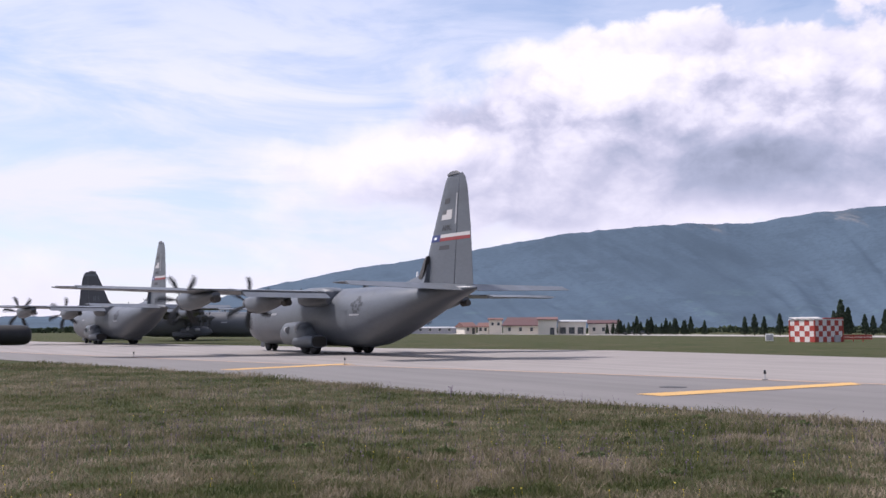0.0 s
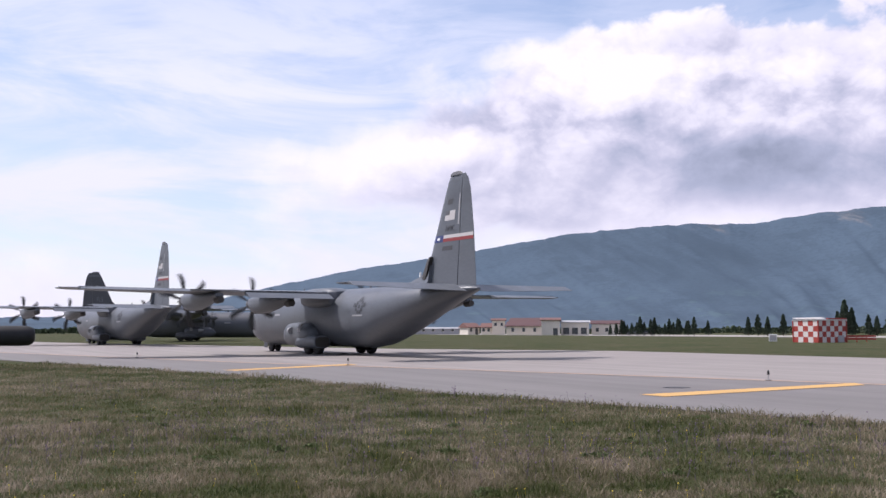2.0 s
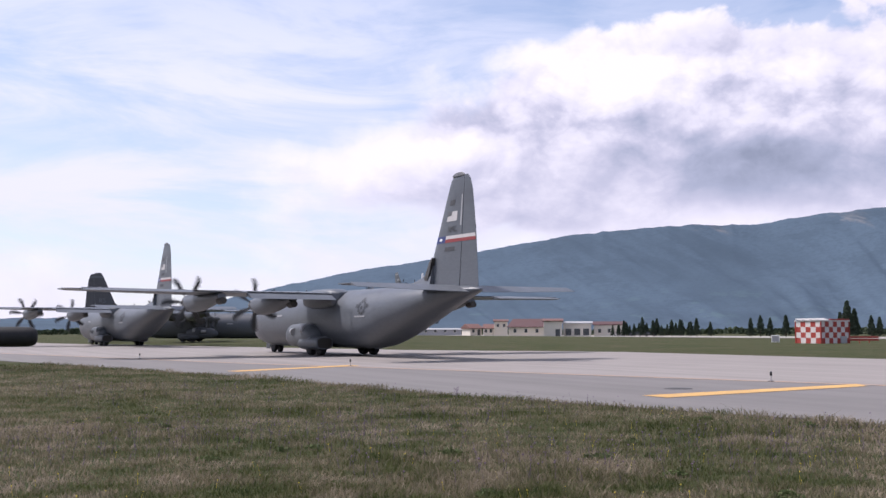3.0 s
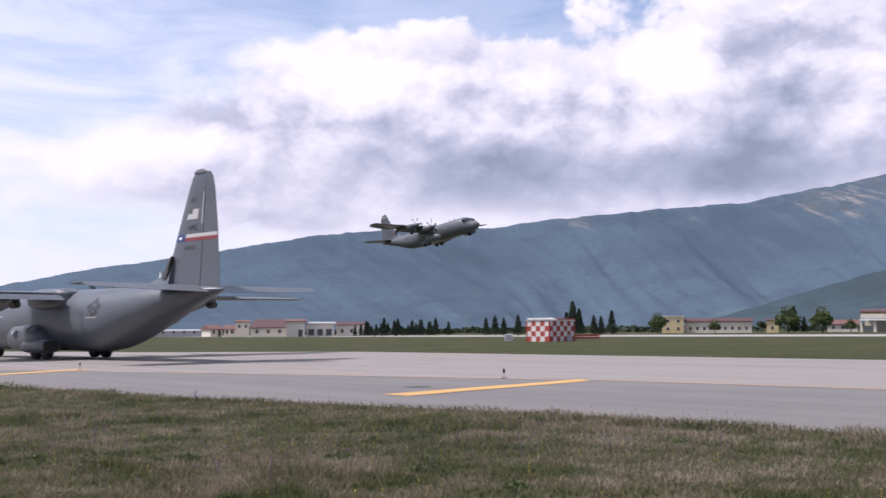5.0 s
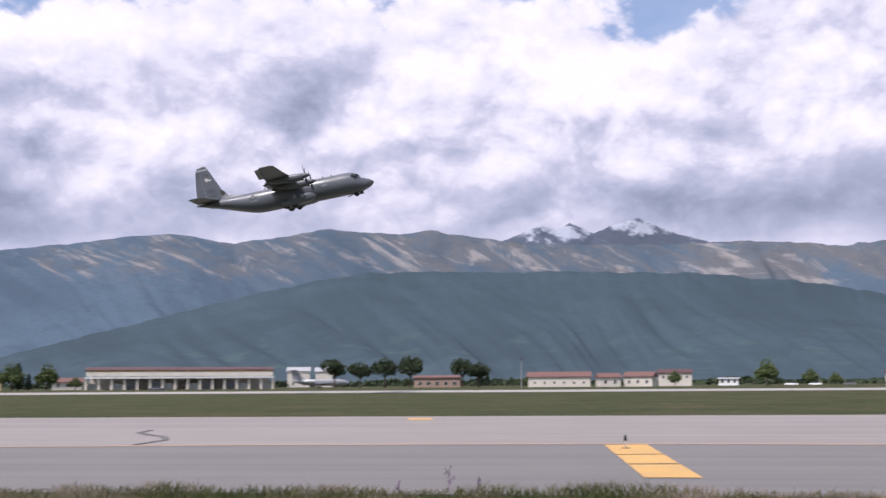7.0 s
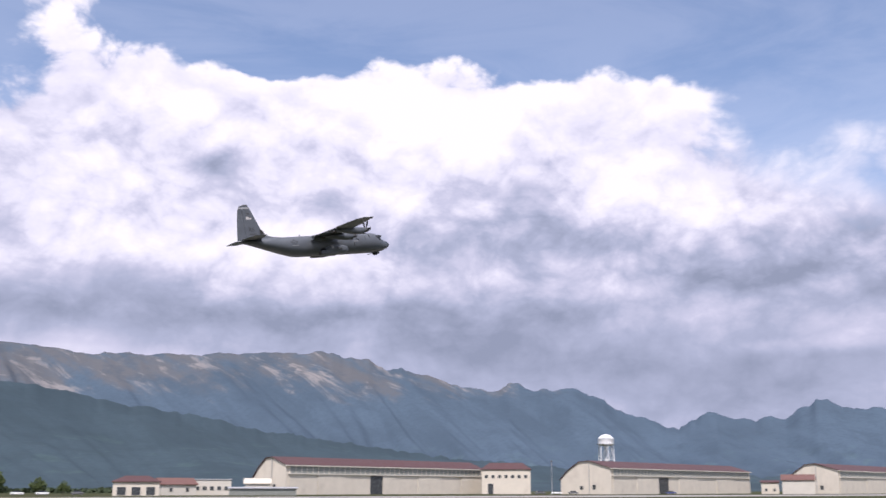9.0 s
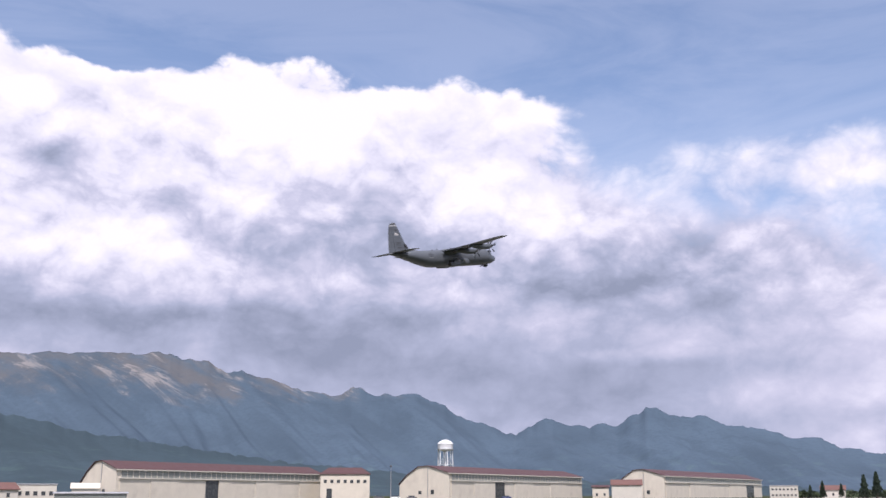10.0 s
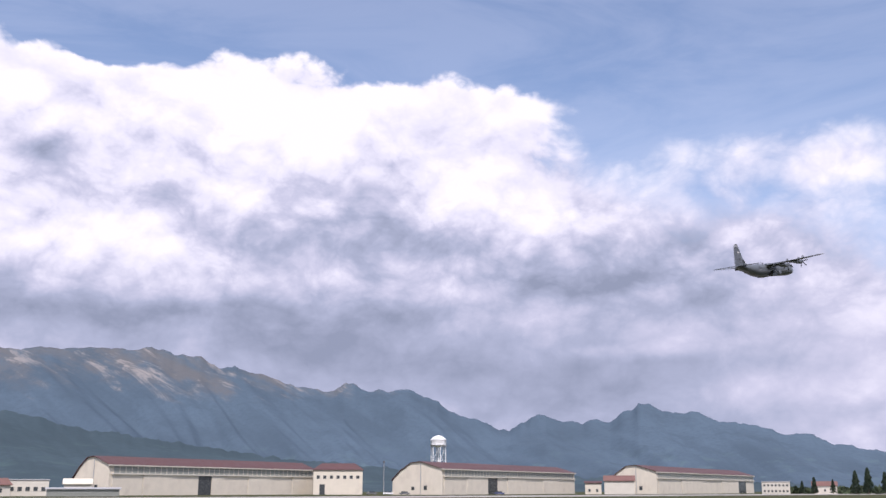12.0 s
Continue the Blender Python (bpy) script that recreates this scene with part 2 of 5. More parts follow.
def slope_material(name, hazy_forest, rock, scars=0.5, snow_line=None):
    """Wooded slopes with gullies drawn down the fall line and patches of bare rock below the crest."""
    mat = bpy.data.materials.new(name)
    mat.use_nodes = True
    n = Nodes(mat.node_tree)
    face = mat.node_tree.nodes["Principled BSDF"]
    spot = n.add("ShaderNodeTexCoord").outputs["Object"]
    xyz = n.add("ShaderNodeSeparateXYZ")
    n.plug(spot, xyz.inputs[0])
    side = n.math("DEGREES", n.math("ARCTAN2", xyz.outputs[0], xyz.outputs[1]))
    flat = n.add("ShaderNodeCombineXYZ")
    n.plug(n.math("MULTIPLY_ADD", xyz.outputs[2], 0.022, side), flat.inputs[0]), n.plug(n.math("MULTIPLY", xyz.outputs[2], 0.007), flat.inputs[1])
    gully = n.noise(flat.outputs[0], 0.55, 6.0, 0.6, 0.5)
    broad, fine, grain = n.noise(spot, 0.0018, 4.0, 0.5), n.noise(spot, 0.012, 6.0, 0.6), n.noise(spot, 0.06, 4.0, 0.7)
    # bluish woodland tones: the haze of distance is put into the base colour
    woods = n.mix(n.span(broad, 0.35, 0.65), [c * 0.88 for c in hazy_forest], [c * 1.12 for c in hazy_forest])
    woods = n.mix(n.span(gully, 0.4, 0.66, 0.0, 0.5), woods, [c * 1.22 for c in hazy_forest])
    woods = n.mix(n.span(grain, 0.4, 0.7, 0.0, 0.4), woods, [c * 0.78 for c in hazy_forest])
    # paler patches low down lighten the foot, where haze lies
    foot_patches = n.math("MULTIPLY", n.span(fine, 0.56, 0.66), n.span(xyz.outputs[2], 60, 160, 0.35, 0.0))
    woods = n.mix(foot_patches, woods, (hazy_forest[0] * 1.5, hazy_forest[1] * 1.6, hazy_forest[2] * 1.25))
    # bare ground: near the crests towards the east, in torn patches
    bare = n.math("ADD", n.math("MULTIPLY", gully, 0.55), n.math("MULTIPLY_ADD", fine, 0.3, n.math("MULTIPLY", broad, 0.3)))
    bare = n.math("ADD", bare, n.span(xyz.outputs[2], 180, 400, -0.25, 0.0))
    bare = n.math("ADD", bare, n.span(side, 22, 56, -0.14, 0.0))
    bare = n.math("SUBTRACT", bare, n.span(side, 99, 106, 0.0, 0.1))
    col = n.mix(n.span(bare, 0.46, 0.66, 0.0, scars), woods, [c * 0.78 for c in rock])
    torn = n.noise(n.vec("MULTIPLY", flat.outputs[0], (0.5, 1.0, 1.0)), 1.2, 8.0, 0.68, 1.0)
    # palest rock scars: bare rock with sunlight added to its colour
    lit = n.math("MULTIPLY", n.span(torn, 0.52, 0.63), n.span(bare, 0.45, 0.58, 0.0, scars))
    col = n.mix(lit, col, [c * 1.75 for c in rock])
    col = n.mix(n.span(n.noise(spot, 0.007, 7.0, 0.7), 0.5, 0.62, 0.0, 0.45), col, [c * 0.8 for c in hazy_forest])
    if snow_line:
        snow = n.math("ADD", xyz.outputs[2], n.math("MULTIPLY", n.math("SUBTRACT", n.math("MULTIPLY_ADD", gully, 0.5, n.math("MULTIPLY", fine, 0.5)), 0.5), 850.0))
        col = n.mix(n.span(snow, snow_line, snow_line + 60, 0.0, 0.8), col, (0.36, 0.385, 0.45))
    n.plug(col, face.inputs["Base Color"])
    face.inputs["Roughness"].default_value = 0.95
    face.inputs["Specular IOR Level"].default_value = 0.05
    return mat


RUN_AZ = 151.0
ALONG, ACROSS = toward(RUN_AZ), toward(RUN_AZ - 90)

M = {
    "turf": turf_material(), "blades": blade_material(),
    "concrete": pavement_material("concrete", (0.258, 0.232, 0.215), 0.6),
    "asphalt": pavement_material("weathered_asphalt", (0.165, 0.153, 0.146), 0.5),
    "runway": pavement_material("runway_concrete", (0.34, 0.315, 0.295), 0.3),
    "yellow": material("yellow_paint", (0.54, 0.32, 0.10), 0.7, vary=0.12, scale=1.2, dirt=(0.40, 0.27, 0.12), dirt_at=(0.56, 0.75)),
    "orange": material("faded_orange_paint", (0.36, 0.245, 0.17), 0.8, vary=0.15, dirt=(0.36, 0.30, 0.26)),
    "rubber_mark": material("rubber_streak", (0.12, 0.115, 0.11), 0.9),
    "iron": material("cast_iron", (0.07, 0.07, 0.07), 0.6, 0.5),
    "grey": material("grey_aircraft_paint", (0.098, 0.108, 0.122), 0.42, vary=0.12, scale=0.7, fine=8, dirt=(0.072, 0.078, 0.088), stretch=(1, 0.35, 1)),
    "grey_lite": material("pale_grey_paint", (0.32, 0.32, 0.33), 0.45, vary=0.06),
    "grey_deep": material("deep_grey_aircraft_paint", (0.075, 0.08, 0.09), 0.5, vary=0.1, scale=0.7, fine=8),
    "grey_dark": material("dark_grey_paint", (0.10, 0.10, 0.105), 0.5, vary=0.1),
    "emblem": material("faded_emblem", (0.05, 0.053, 0.06), 0.55),
    "weed": material("weed_leaves", (0.105, 0.135, 0.045), 0.8, vary=0.3, scale=3.0),
    "tail_dark": material("charcoal_tail_paint", (0.055, 0.058, 0.065), 0.5),
    "black": material("black_rubber", (0.010, 0.010, 0.011), 0.7),
    "hub": material("wheel_hub", (0.35, 0.35, 0.36), 0.4, 0.3),
    "blade": material("propeller_blade", (0.025, 0.025, 0.026), 0.55),
    "soot_and_shade": material("sooty_metal_and_shade", (0.05, 0.045, 0.04), 0.6, 0.4),
    "glass": material("cockpit_glass", (0.03, 0.035, 0.04), 0.08, 0.0),
    "white": material("white_paint", (0.78, 0.78, 0.77), 0.5, vary=0.05),
    "red": material("red_paint", (0.24, 0.04, 0.04), 0.5, vary=0.12),
    "hut_red": material("orange_red_paint", (0.29, 0.036, 0.025), 0.55, vary=0.12, dirt=(0.34, 0.06, 0.04)),
    "hut_white": material("chalky_white_paint", (0.55, 0.52, 0.5), 0.6, vary=0.06, dirt=(0.55, 0.52, 0.48)),
    "blue": material("blue_paint", (0.03, 0.045, 0.15), 0.5),
    "fin_white": material("faded_white_marking", (0.5, 0.48, 0.47), 0.6, vary=0.06),
    "mark": material("dark_marking", (0.06, 0.06, 0.065), 0.6),
    "cream": material("cream_render", (0.63, 0.57, 0.475), 0.85, vary=0.06, scale=0.3, fine=3, dirt=(0.54, 0.48, 0.40)),
    "cream_lite": material("pale_render", (0.58, 0.54, 0.47), 0.85, vary=0.07, scale=0.3, fine=3),
    "pink": material("pink_render", (0.34, 0.24, 0.195), 0.85, vary=0.08, scale=0.3, fine=3),
    "ochre": material("yellow_render", (0.60, 0.47, 0.27), 0.85, vary=0.08, scale=0.3, fine=3),
    "roof_red": material("red_roofing", (0.088, 0.042, 0.042), 0.75, vary=0.15, scale=0.3, fine=4),
    "roof_tile": material("clay_tiles", (0.155, 0.08, 0.068), 0.85, vary=0.18, scale=0.5, fine=5),
    "roof_grey": material("grey_sheet_roof", (0.36, 0.36, 0.37), 0.6, vary=0.1),
    "dark_opening": material("dark_glazing_and_gaps", (0.05, 0.055, 0.06), 0.25),
    "band_glass": material("dusty_glazing", (0.22, 0.23, 0.21), 0.35, vary=0.2),
    "steel": material("galvanised_steel", (0.42, 0.42, 0.43), 0.45, 0.6),
    "bark": material("bark", (0.10, 0.075, 0.055), 0.9, bump=0.02),
    "conifer": material("conifer_needles", (0.028, 0.045, 0.026), 0.9, vary=0.35, scale=1.5),
    "pine": material("pine_needles", (0.040, 0.058, 0.026), 0.9, vary=0.35, scale=1.5),
    "leaf": material("leaves", (0.085, 0.115, 0.035), 0.8, vary=0.35, scale=1.5),
    "flower": material("yellow_petals", (0.70, 0.55, 0.04), 0.7),
    "violet": material("violet_seed_heads", (0.16, 0.11, 0.17), 0.85),
    # both wooded slopes carry distance haze in their blue-shifted colours
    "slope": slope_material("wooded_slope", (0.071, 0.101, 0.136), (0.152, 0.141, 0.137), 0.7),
    "slope_dark": slope_material("hazy_dark_woods", (0.049, 0.072, 0.087), (0.12, 0.13, 0.11), 0.15),
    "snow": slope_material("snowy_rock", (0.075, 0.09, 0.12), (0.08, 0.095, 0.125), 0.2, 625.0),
}


# ---- mesh helpers ----
def sheet(name, verts, faces, mat, parent=None, smooth=False):
    data = bpy.data.meshes.new(name)
    data.from_pydata([tuple(v) for v in verts], [], faces)
    data.materials.append(mat)
    if smooth:
        data.polygons.foreach_set("use_smooth", [True] * len(data.polygons))
    data.update()
    ob = new(name, data)
    ob.parent = parent
    return ob


def part(name, bm, mat, parent, label="", smooth=False):
    bmesh.ops.recalc_face_normals(bm, faces=bm.faces[:])
    data = bpy.data.meshes.new(name)
    bm.to_mesh(data)
    bm.free()
    data.materials.append(mat)
    if smooth:
        data.polygons.foreach_set("use_smooth", [True] * len(data.polygons))
        data.set_sharp_from_angle(angle=radians(38))
    ob = new(name, data)
    ob.parent = parent
    if label:
        ob["label"] = label
    return ob


def box(bm, lo, hi, bevel=0.0):
    made = bmesh.ops.create_cube(bm, size=1.0)["verts"]
    for v in made:
        v.co = Vector([lo[i] + (v.co[i] + 0.5) * (hi[i] - lo[i]) for i in range(3)])
    if bevel:
        edges = list({e for v in made for e in v.link_edges})
        bmesh.ops.bevel(bm, geom=edges, offset=bevel, segments=1, affect="EDGES")
    return bm


def boxed(lo, hi, bevel=0.0):
    return box(bmesh.new(), lo, hi, bevel)


def rod(bm, a, b, r1, r2=None, sides=10):
    a, b = Vector(a), Vector(b)
    turn = (b - a).to_track_quat("Z", "Y").to_matrix().to_4x4()
    bmesh.ops.create_cone(bm, cap_ends=True, segments=sides, radius1=r1, radius2=r1 if r2 is None else r2, depth=(b - a).length, matrix=Matrix.Translation((a + b) / 2) @ turn)
    return bm


def loft(rings, caps=True):
    """A skin over rings of equally many points."""
    bm = bmesh.new()
    rows = [[bm.verts.new(p) for p in ring] for ring in rings]
    k = len(rows[0])
    for a, b in zip(rows, rows[1:]):
        for i in range(k):
            bm.faces.new((a[i], a[(i + 1) % k], b[(i + 1) % k], b[i]))
    if caps:
        bm.faces.new(rows[0]), bm.faces.new(rows[-1][::-1])
    return bm


def ring(y, w, zb, zt, n=28, power=2.25, x=0.0):
    """A rounded section across the y axis."""
    cz, hz, out = (zb + zt) / 2, (zt - zb) / 2, []
    for i in range(n):
        a = 2 * math.pi * i / n
        c, s = math.cos(a), math.sin(a)
        out.append((x + w * math.copysign(abs(c) ** (2 / power), c), y, cz + hz * math.copysign(abs(s) ** (2 / power), s)))
    return out


def foil(lead, trail, thick, place, n=9):
    """A wing section from leading to trailing edge; place(y, t) gives the point with offset t across the chord."""
    up, low = [], []
    for i in range(n):
        f = (1 - math.cos(math.pi * i / (n - 1))) / 2
        t = thick * 2.6 * (0.2969 * math.sqrt(f) - 0.126 * f - 0.3516 * f * f + 0.2843 * f ** 3 - 0.1015 * f ** 4)
        y = lead + (trail - lead) * f
        up.append(place(y, t * 1.1 + 0.01)), low.append(place(y, -t * 0.8 - 0.01))
    return up + low[::-1]


def lerp(a, b, f):
    return a + (b - a) * f


def writing(text, size, mat, parent, m, name="lettering"):
    """Flat letters as a mesh under their thing."""
    curve = bpy.data.curves.new(name, "FONT")
    curve.body, curve.size, curve.extrude, curve.align_x, curve.align_y = text, size, 0.004, "CENTER", "CENTER"
    tmp = new("letters_tmp", curve)
    bpy.context.view_layer.update()
    data = bpy.data.meshes.new_from_object(tmp.evaluated_get(bpy.context.evaluated_depsgraph_get()))
    bpy.data.objects.remove(tmp), bpy.data.curves.remove(curve)
    data.materials.clear()
    data.materials.append(mat)
    data.name = name
    ob = new(name, data)
    ob.parent, ob.matrix_basis = parent, m
    return ob

# ---- ground ----
def wide_ground():
    bm = bmesh.new()
    bmesh.ops.create_circle(bm, cap_ends=True, segments=96, radius=4700)
    tagged(part("ground", bm, M["turf"], None), "flat mown airfield grass, green with dry brown patches", "ground", kind="structure")


def slab(name, pts, z, mat, label, category="pavement"):
    """A paved area with a real thickness, as a polygon round pts."""
    bm = bmesh.new()
    face = bm.faces.new([bm.verts.new((x, y, z)) for x, y in pts])
    made = bmesh.ops.extrude_face_region(bm, geom=[face])["geom"]
    for v in made:
        if isinstance(v, bmesh.types.BMVert):
            v.co.z = -0.12
    return tagged(part(name, bm, mat, None), label, category, kind="structure")


def offset_line(pts, width):
    """Left and right edges of a strip along pts."""
    left, right = [], []
    for i, p in enumerate(pts):
        a, b = Vector(pts[max(i - 1, 0)]), Vector(pts[min(i + 1, len(pts) - 1)])
        d = (b - a).normalized()
        side = Vector((-d.y, d.x)) * width / 2
        left.append(Vector(p) + side), right.append(Vector(p) - side)
    return left, right


def ribbon(name, pts, width, z, mat, label):
    left, right = offset_line(pts, width)
    verts = [(*p, z) for p in left] + [(*p, z) for p in right]
    k = len(pts)
    ob = sheet(name, verts, [(i + 1, i, k + i, k + i + 1) for i in range(k - 1)], mat)
    return tagged(ob, label, "marking", kind="structure")


def plan(off, along):
    p = ACROSS * off + ALONG * along
    return (p.x, p.y)


NEAR_EDGE = [(-130, 190), (-60, 99), (-26, 60.5), (-8.8, 41.2), (0.0, 28.8), (8.2, 19.7), (12.0, 13.0), (15.3, 6.6), plan(17.1, 30), plan(17.1, 400)]
SHOULDER = [(-125, 196), (-58, 106), (-34, 80), (-11, 56), (1.6, 45), (14, 33.4), (22, 21.6), (27.4, 13.0), (30.3, 6.6), plan(29.6, 30), plan(29.6, 400)]
FAR_EDGE = [plan(55.5, 400), plan(55.5, 0), (14.7, 87), (-4.5, 97), (-28, 120), (-60, 152), (-110, 230)]


def paving():
    slab("taxiway", NEAR_EDGE + FAR_EDGE, 0.02, M["concrete"], "pale streaked concrete taxiway and holding apron", "taxiway")
    slab("taxiway_shoulder", NEAR_EDGE + SHOULDER[::-1], 0.026, M["asphalt"], "darker grey asphalt shoulder beside the taxiway", "pavement")
    slab("runway", [plan(197, -900), plan(252, -900), plan(252, 1200), plan(197, 1200)], 0.03, M["runway"], "pale concrete runway across the grass", "runway")
    ribbon("taxiway_edge_line", SHOULDER[1:], 0.42, 0.034, M["orange"], "thin faded orange edge line on concrete")
    whole, broken = ((0.0, 1.0),), ((0.0, 0.3), (0.325, 0.6), (0.62, 1.0))
    for quad, pieces in ((((5.3, 28.1), (5.8, 27.2), (13.4, 32.8), (13.6, 34.1)), whole), (((-9.9, 45.3), (-9.2, 44.6), (-4.5, 52.3), (-5.2, 53.2)), whole), (((18.0, 7.8), (18.5, 6.85), (27.5, 11.8), (26.7, 12.75)), broken)):
        p, q, r, w = [Vector(c) for c in quad]
        verts, faces = [], []
        for f0, f1 in pieces:
            k = len(verts)
            verts += [(*c, 0.038) for c in (p.lerp(w, f0), q.lerp(r, f0), q.lerp(r, f1), p.lerp(w, f1))]
            faces.append((k, k + 1, k + 2, k + 3))
        tagged(sheet("shoulder_stripe", verts, faces, M["yellow"]), "broad worn yellow stripe painted across the shoulder", "marking", kind="structure")
    ribbon("yellow_dash", [(40.7, 29.2), (42.9, 30.8)], 1.2, 0.034, M["yellow"], "short yellow dash near the far taxiway edge")
    curve = [(20.4, 25.2), (22.6, 26.4), (23.9, 28.0), (24.6, 29.6), (25.4, 31.2), (27.2, 32.6)]
    ribbon("tyre_mark", curve, 0.24, 0.036, M["rubber_mark"], "dark curved tyre mark on the taxiway")
    bm = bmesh.new()
    rod(bm, (0, 0, 0), (0, 0, 0.012), 0.42, sides=24)
    bmesh.ops.create_circle(bm, cap_ends=True, segments=24, radius=0.34, matrix=Matrix.Translation((0, 0, 0.018)))
    cover = tagged(part("drain_cover", bm, M["iron"], None), "dark round iron drain cover set in the shoulder", "manhole cover")
    cover.location = (7.1, 31.6, 0.02)


def edge_light():
    thing = tagged(new("taxiway_light"), "small dark taxiway edge light on a thin stem", "runway light", "taxiway edge lights")
    part("base_plate", rod(bmesh.new(), (0, 0, 0), (0, 0, 0.03), 0.14, sides=14), M["iron"], thing)
    part("stem", rod(bmesh.new(), (0, 0, 0.03), (0, 0, 0.26), 0.025, sides=8), M["steel"], thing)
    part("lamp_body", rod(bmesh.new(), (0, 0, 0.26), (0, 0, 0.35), 0.05, 0.06, 12), M["black"], thing)
    bm = bmesh.new()
    bmesh.ops.create_uvsphere(bm, u_segments=12, v_segments=8, radius=0.05, matrix=Matrix.Translation((0, 0, 0.39)) @ Matrix.Diagonal((1, 1, 1.2, 1)))
    part("lens", bm, M["glass"], thing, "dark glass dome", True)
    return thing


def edge_lights():
    first = edge_light()
    places = [(11.3, 35.9), (-5.0, 52.0), (25.6, 11.6), (30.6, 0.3), (-20, 66)]
    first.location, first.scale = (*places[0], 0.026), (0.8, 0.8, 0.8)
    for x, y in places[1:]:
        copy_thing(first, pose(x, y, 0.026))


def near_edge_distance(x, y):
    """Positive on the grass side of the pavement's near edge."""
    best, side = 1e9, 1
    p = Vector((x, y))
    for a, b in zip(NEAR_EDGE, NEAR_EDGE[1:]):
        a, b = Vector(a), Vector(b)
        f = max(0, min(1, (p - a).dot(b - a) / (b - a).length_squared))
        d = (p - a.lerp(b, f)).length
        if d < best:
            best, side = d, 1 if (b - a).x * (y - a.y) - (b - a).y * (x - a.x) < 0 else -1
    return best * side


def grass():
    """Blades over the verge before the taxiway, denser and taller in tufts."""
    rng = np.random.default_rng(4)
    count = 420000
    az = np.radians(rng.uniform(-29, 92, count))
    r = 9.0 + 50.0 * rng.random(count) ** 1.7
    x, y = r * np.sin(az), r * np.cos(az)
    # keep what lies on the grass side
    pts = np.array(NEAR_EDGE)
    best, side = np.full(count, 1e9), np.ones(count)
    for a, b in zip(pts, pts[1:]):
        e = b - a
        f = np.clip(((x - a[0]) * e[0] + (y - a[1]) * e[1]) / (e @ e), 0, 1)
        d = np.hypot(x - a[0] - f * e[0], y - a[1] - f * e[1])
        s = np.where(e[0] * (y - a[1]) - e[1] * (x - a[0]) < 0, 1, -1)
        side, best = np.where(d < best, s, side), np.minimum(d, best)
    edge = best * side
    keep = edge > -0.25
    x, y, edge, r = x[keep], y[keep], edge[keep], r[keep]
    k = len(x)
    tuft = (np.sin(x * 1.9 + 1.3 * np.sin(y * 1.1)) * np.sin(y * 1.7 + 1.7 * np.sin(x * 0.8)) + np.sin(x * 0.53 + 2.1 + np.sin(y * 0.31)) * np.sin(y * 0.61)) * 0.5
    tall = rng.random(k)
    high = (0.025 + 0.05 * rng.random(k) + 0.10 * np.clip(tuft, 0, 1)) * (1 + 1.0 * (tall > 0.99) + 0.8 * (edge < 1.2))
    wide = 0.004 + 0.0035 * rng.random(k) + 0.00018 * r
    turn, lean, way = rng.uniform(0, 2 * np.pi, k), np.abs(rng.normal(0, 0.95, k)), rng.uniform(0, 2 * np.pi, k)
    dx, dy = np.cos(turn) * wide, np.sin(turn) * wide
    lx, ly = np.cos(way) * lean * high, np.sin(way) * lean * high
    v = np.zeros((k, 5, 3))
    v[:, 0] = np.c_[x - dx, y - dy, np.full(k, -0.01)]
    v[:, 1] = np.c_[x + dx, y + dy, np.full(k, -0.01)]
    v[:, 2] = np.c_[x + dx * 0.7 + lx * 0.4, y + dy * 0.7 + ly * 0.4, high * 0.6]
    v[:, 3] = np.c_[x - dx * 0.7 + lx * 0.4, y - dy * 0.7 + ly * 0.4, high * 0.6]
    v[:, 4] = np.c_[x + lx, y + ly, high]
    data = bpy.data.meshes.new("grass")
    base = (np.arange(k) * 5)[:, None]
    loops = np.concatenate([base + np.array([0, 1, 2, 3]), base + np.array([3, 2, 4])], axis=1).ravel()
    starts = (np.arange(k) * 7)[:, None] + np.array([0, 4])
    data.vertices.add(k * 5), data.loops.add(k * 7), data.polygons.add(k * 2)
    data.vertices.foreach_set("co", v.ravel())
    data.loops.foreach_set("vertex_index", loops.astype(np.int32))
    data.polygons.foreach_set("loop_start", starts.ravel().astype(np.int32))
    data.update(calc_edges=True)
    data.materials.append(M["blades"])
    tagged(new("grass", data), "rough uncut grass verge, green with dry straw patches", "grass", kind="stuff")


def weeds(name, count, mat, label, seed, height, head, az_lo, az_hi):
    """Thin stems with small heads, scattered over the verge."""
    rng = random.Random(seed)
    verts, faces = [], []
    while count:
        a, r = radians(rng.uniform(az_lo, az_hi)), 10 + 26 * rng.random() ** 1.4
        x, y = r * math.sin(a), r * math.cos(a)
        patch = noise.noise((x * 0.16, y * 0.16, seed))
        if near_edge_distance(x, y) < 0.15 or patch < rng.uniform(-0.25, 0.3):
            continue
        count -= 1
        h, s = height * rng.uniform(0.6, 1.3), head * rng.uniform(0.7, 1.3)
        lx, ly = rng.uniform(-0.3, 0.3) * h, rng.uniform(-0.3, 0.3) * h
        b = len(verts)
        verts += [(x - 0.004, y, 0), (x + 0.004, y, 0), (x + lx, y + ly, h)]
        faces.append((b, b + 1, b + 2))
        c = Vector((x + lx, y + ly, h))
        b = len(verts)
        verts += [c + Vector(d) * s for d in ((1, 0, 0), (0, 1, 0), (-1, 0, 0), (0, -1, 0), (0, 0, 0.7), (0, 0, -1.4))]
        faces += [(b, b + 1, b + 4), (b + 1, b + 2, b + 4), (b + 2, b + 3, b + 4), (b + 3, b, b + 4), (b + 1, b, b + 5), (b + 2, b + 1, b + 5), (b + 3, b + 2, b + 5), (b, b + 3, b + 5)]
    tagged(sheet(name, verts, faces, mat), label, "plants", kind="stuff")


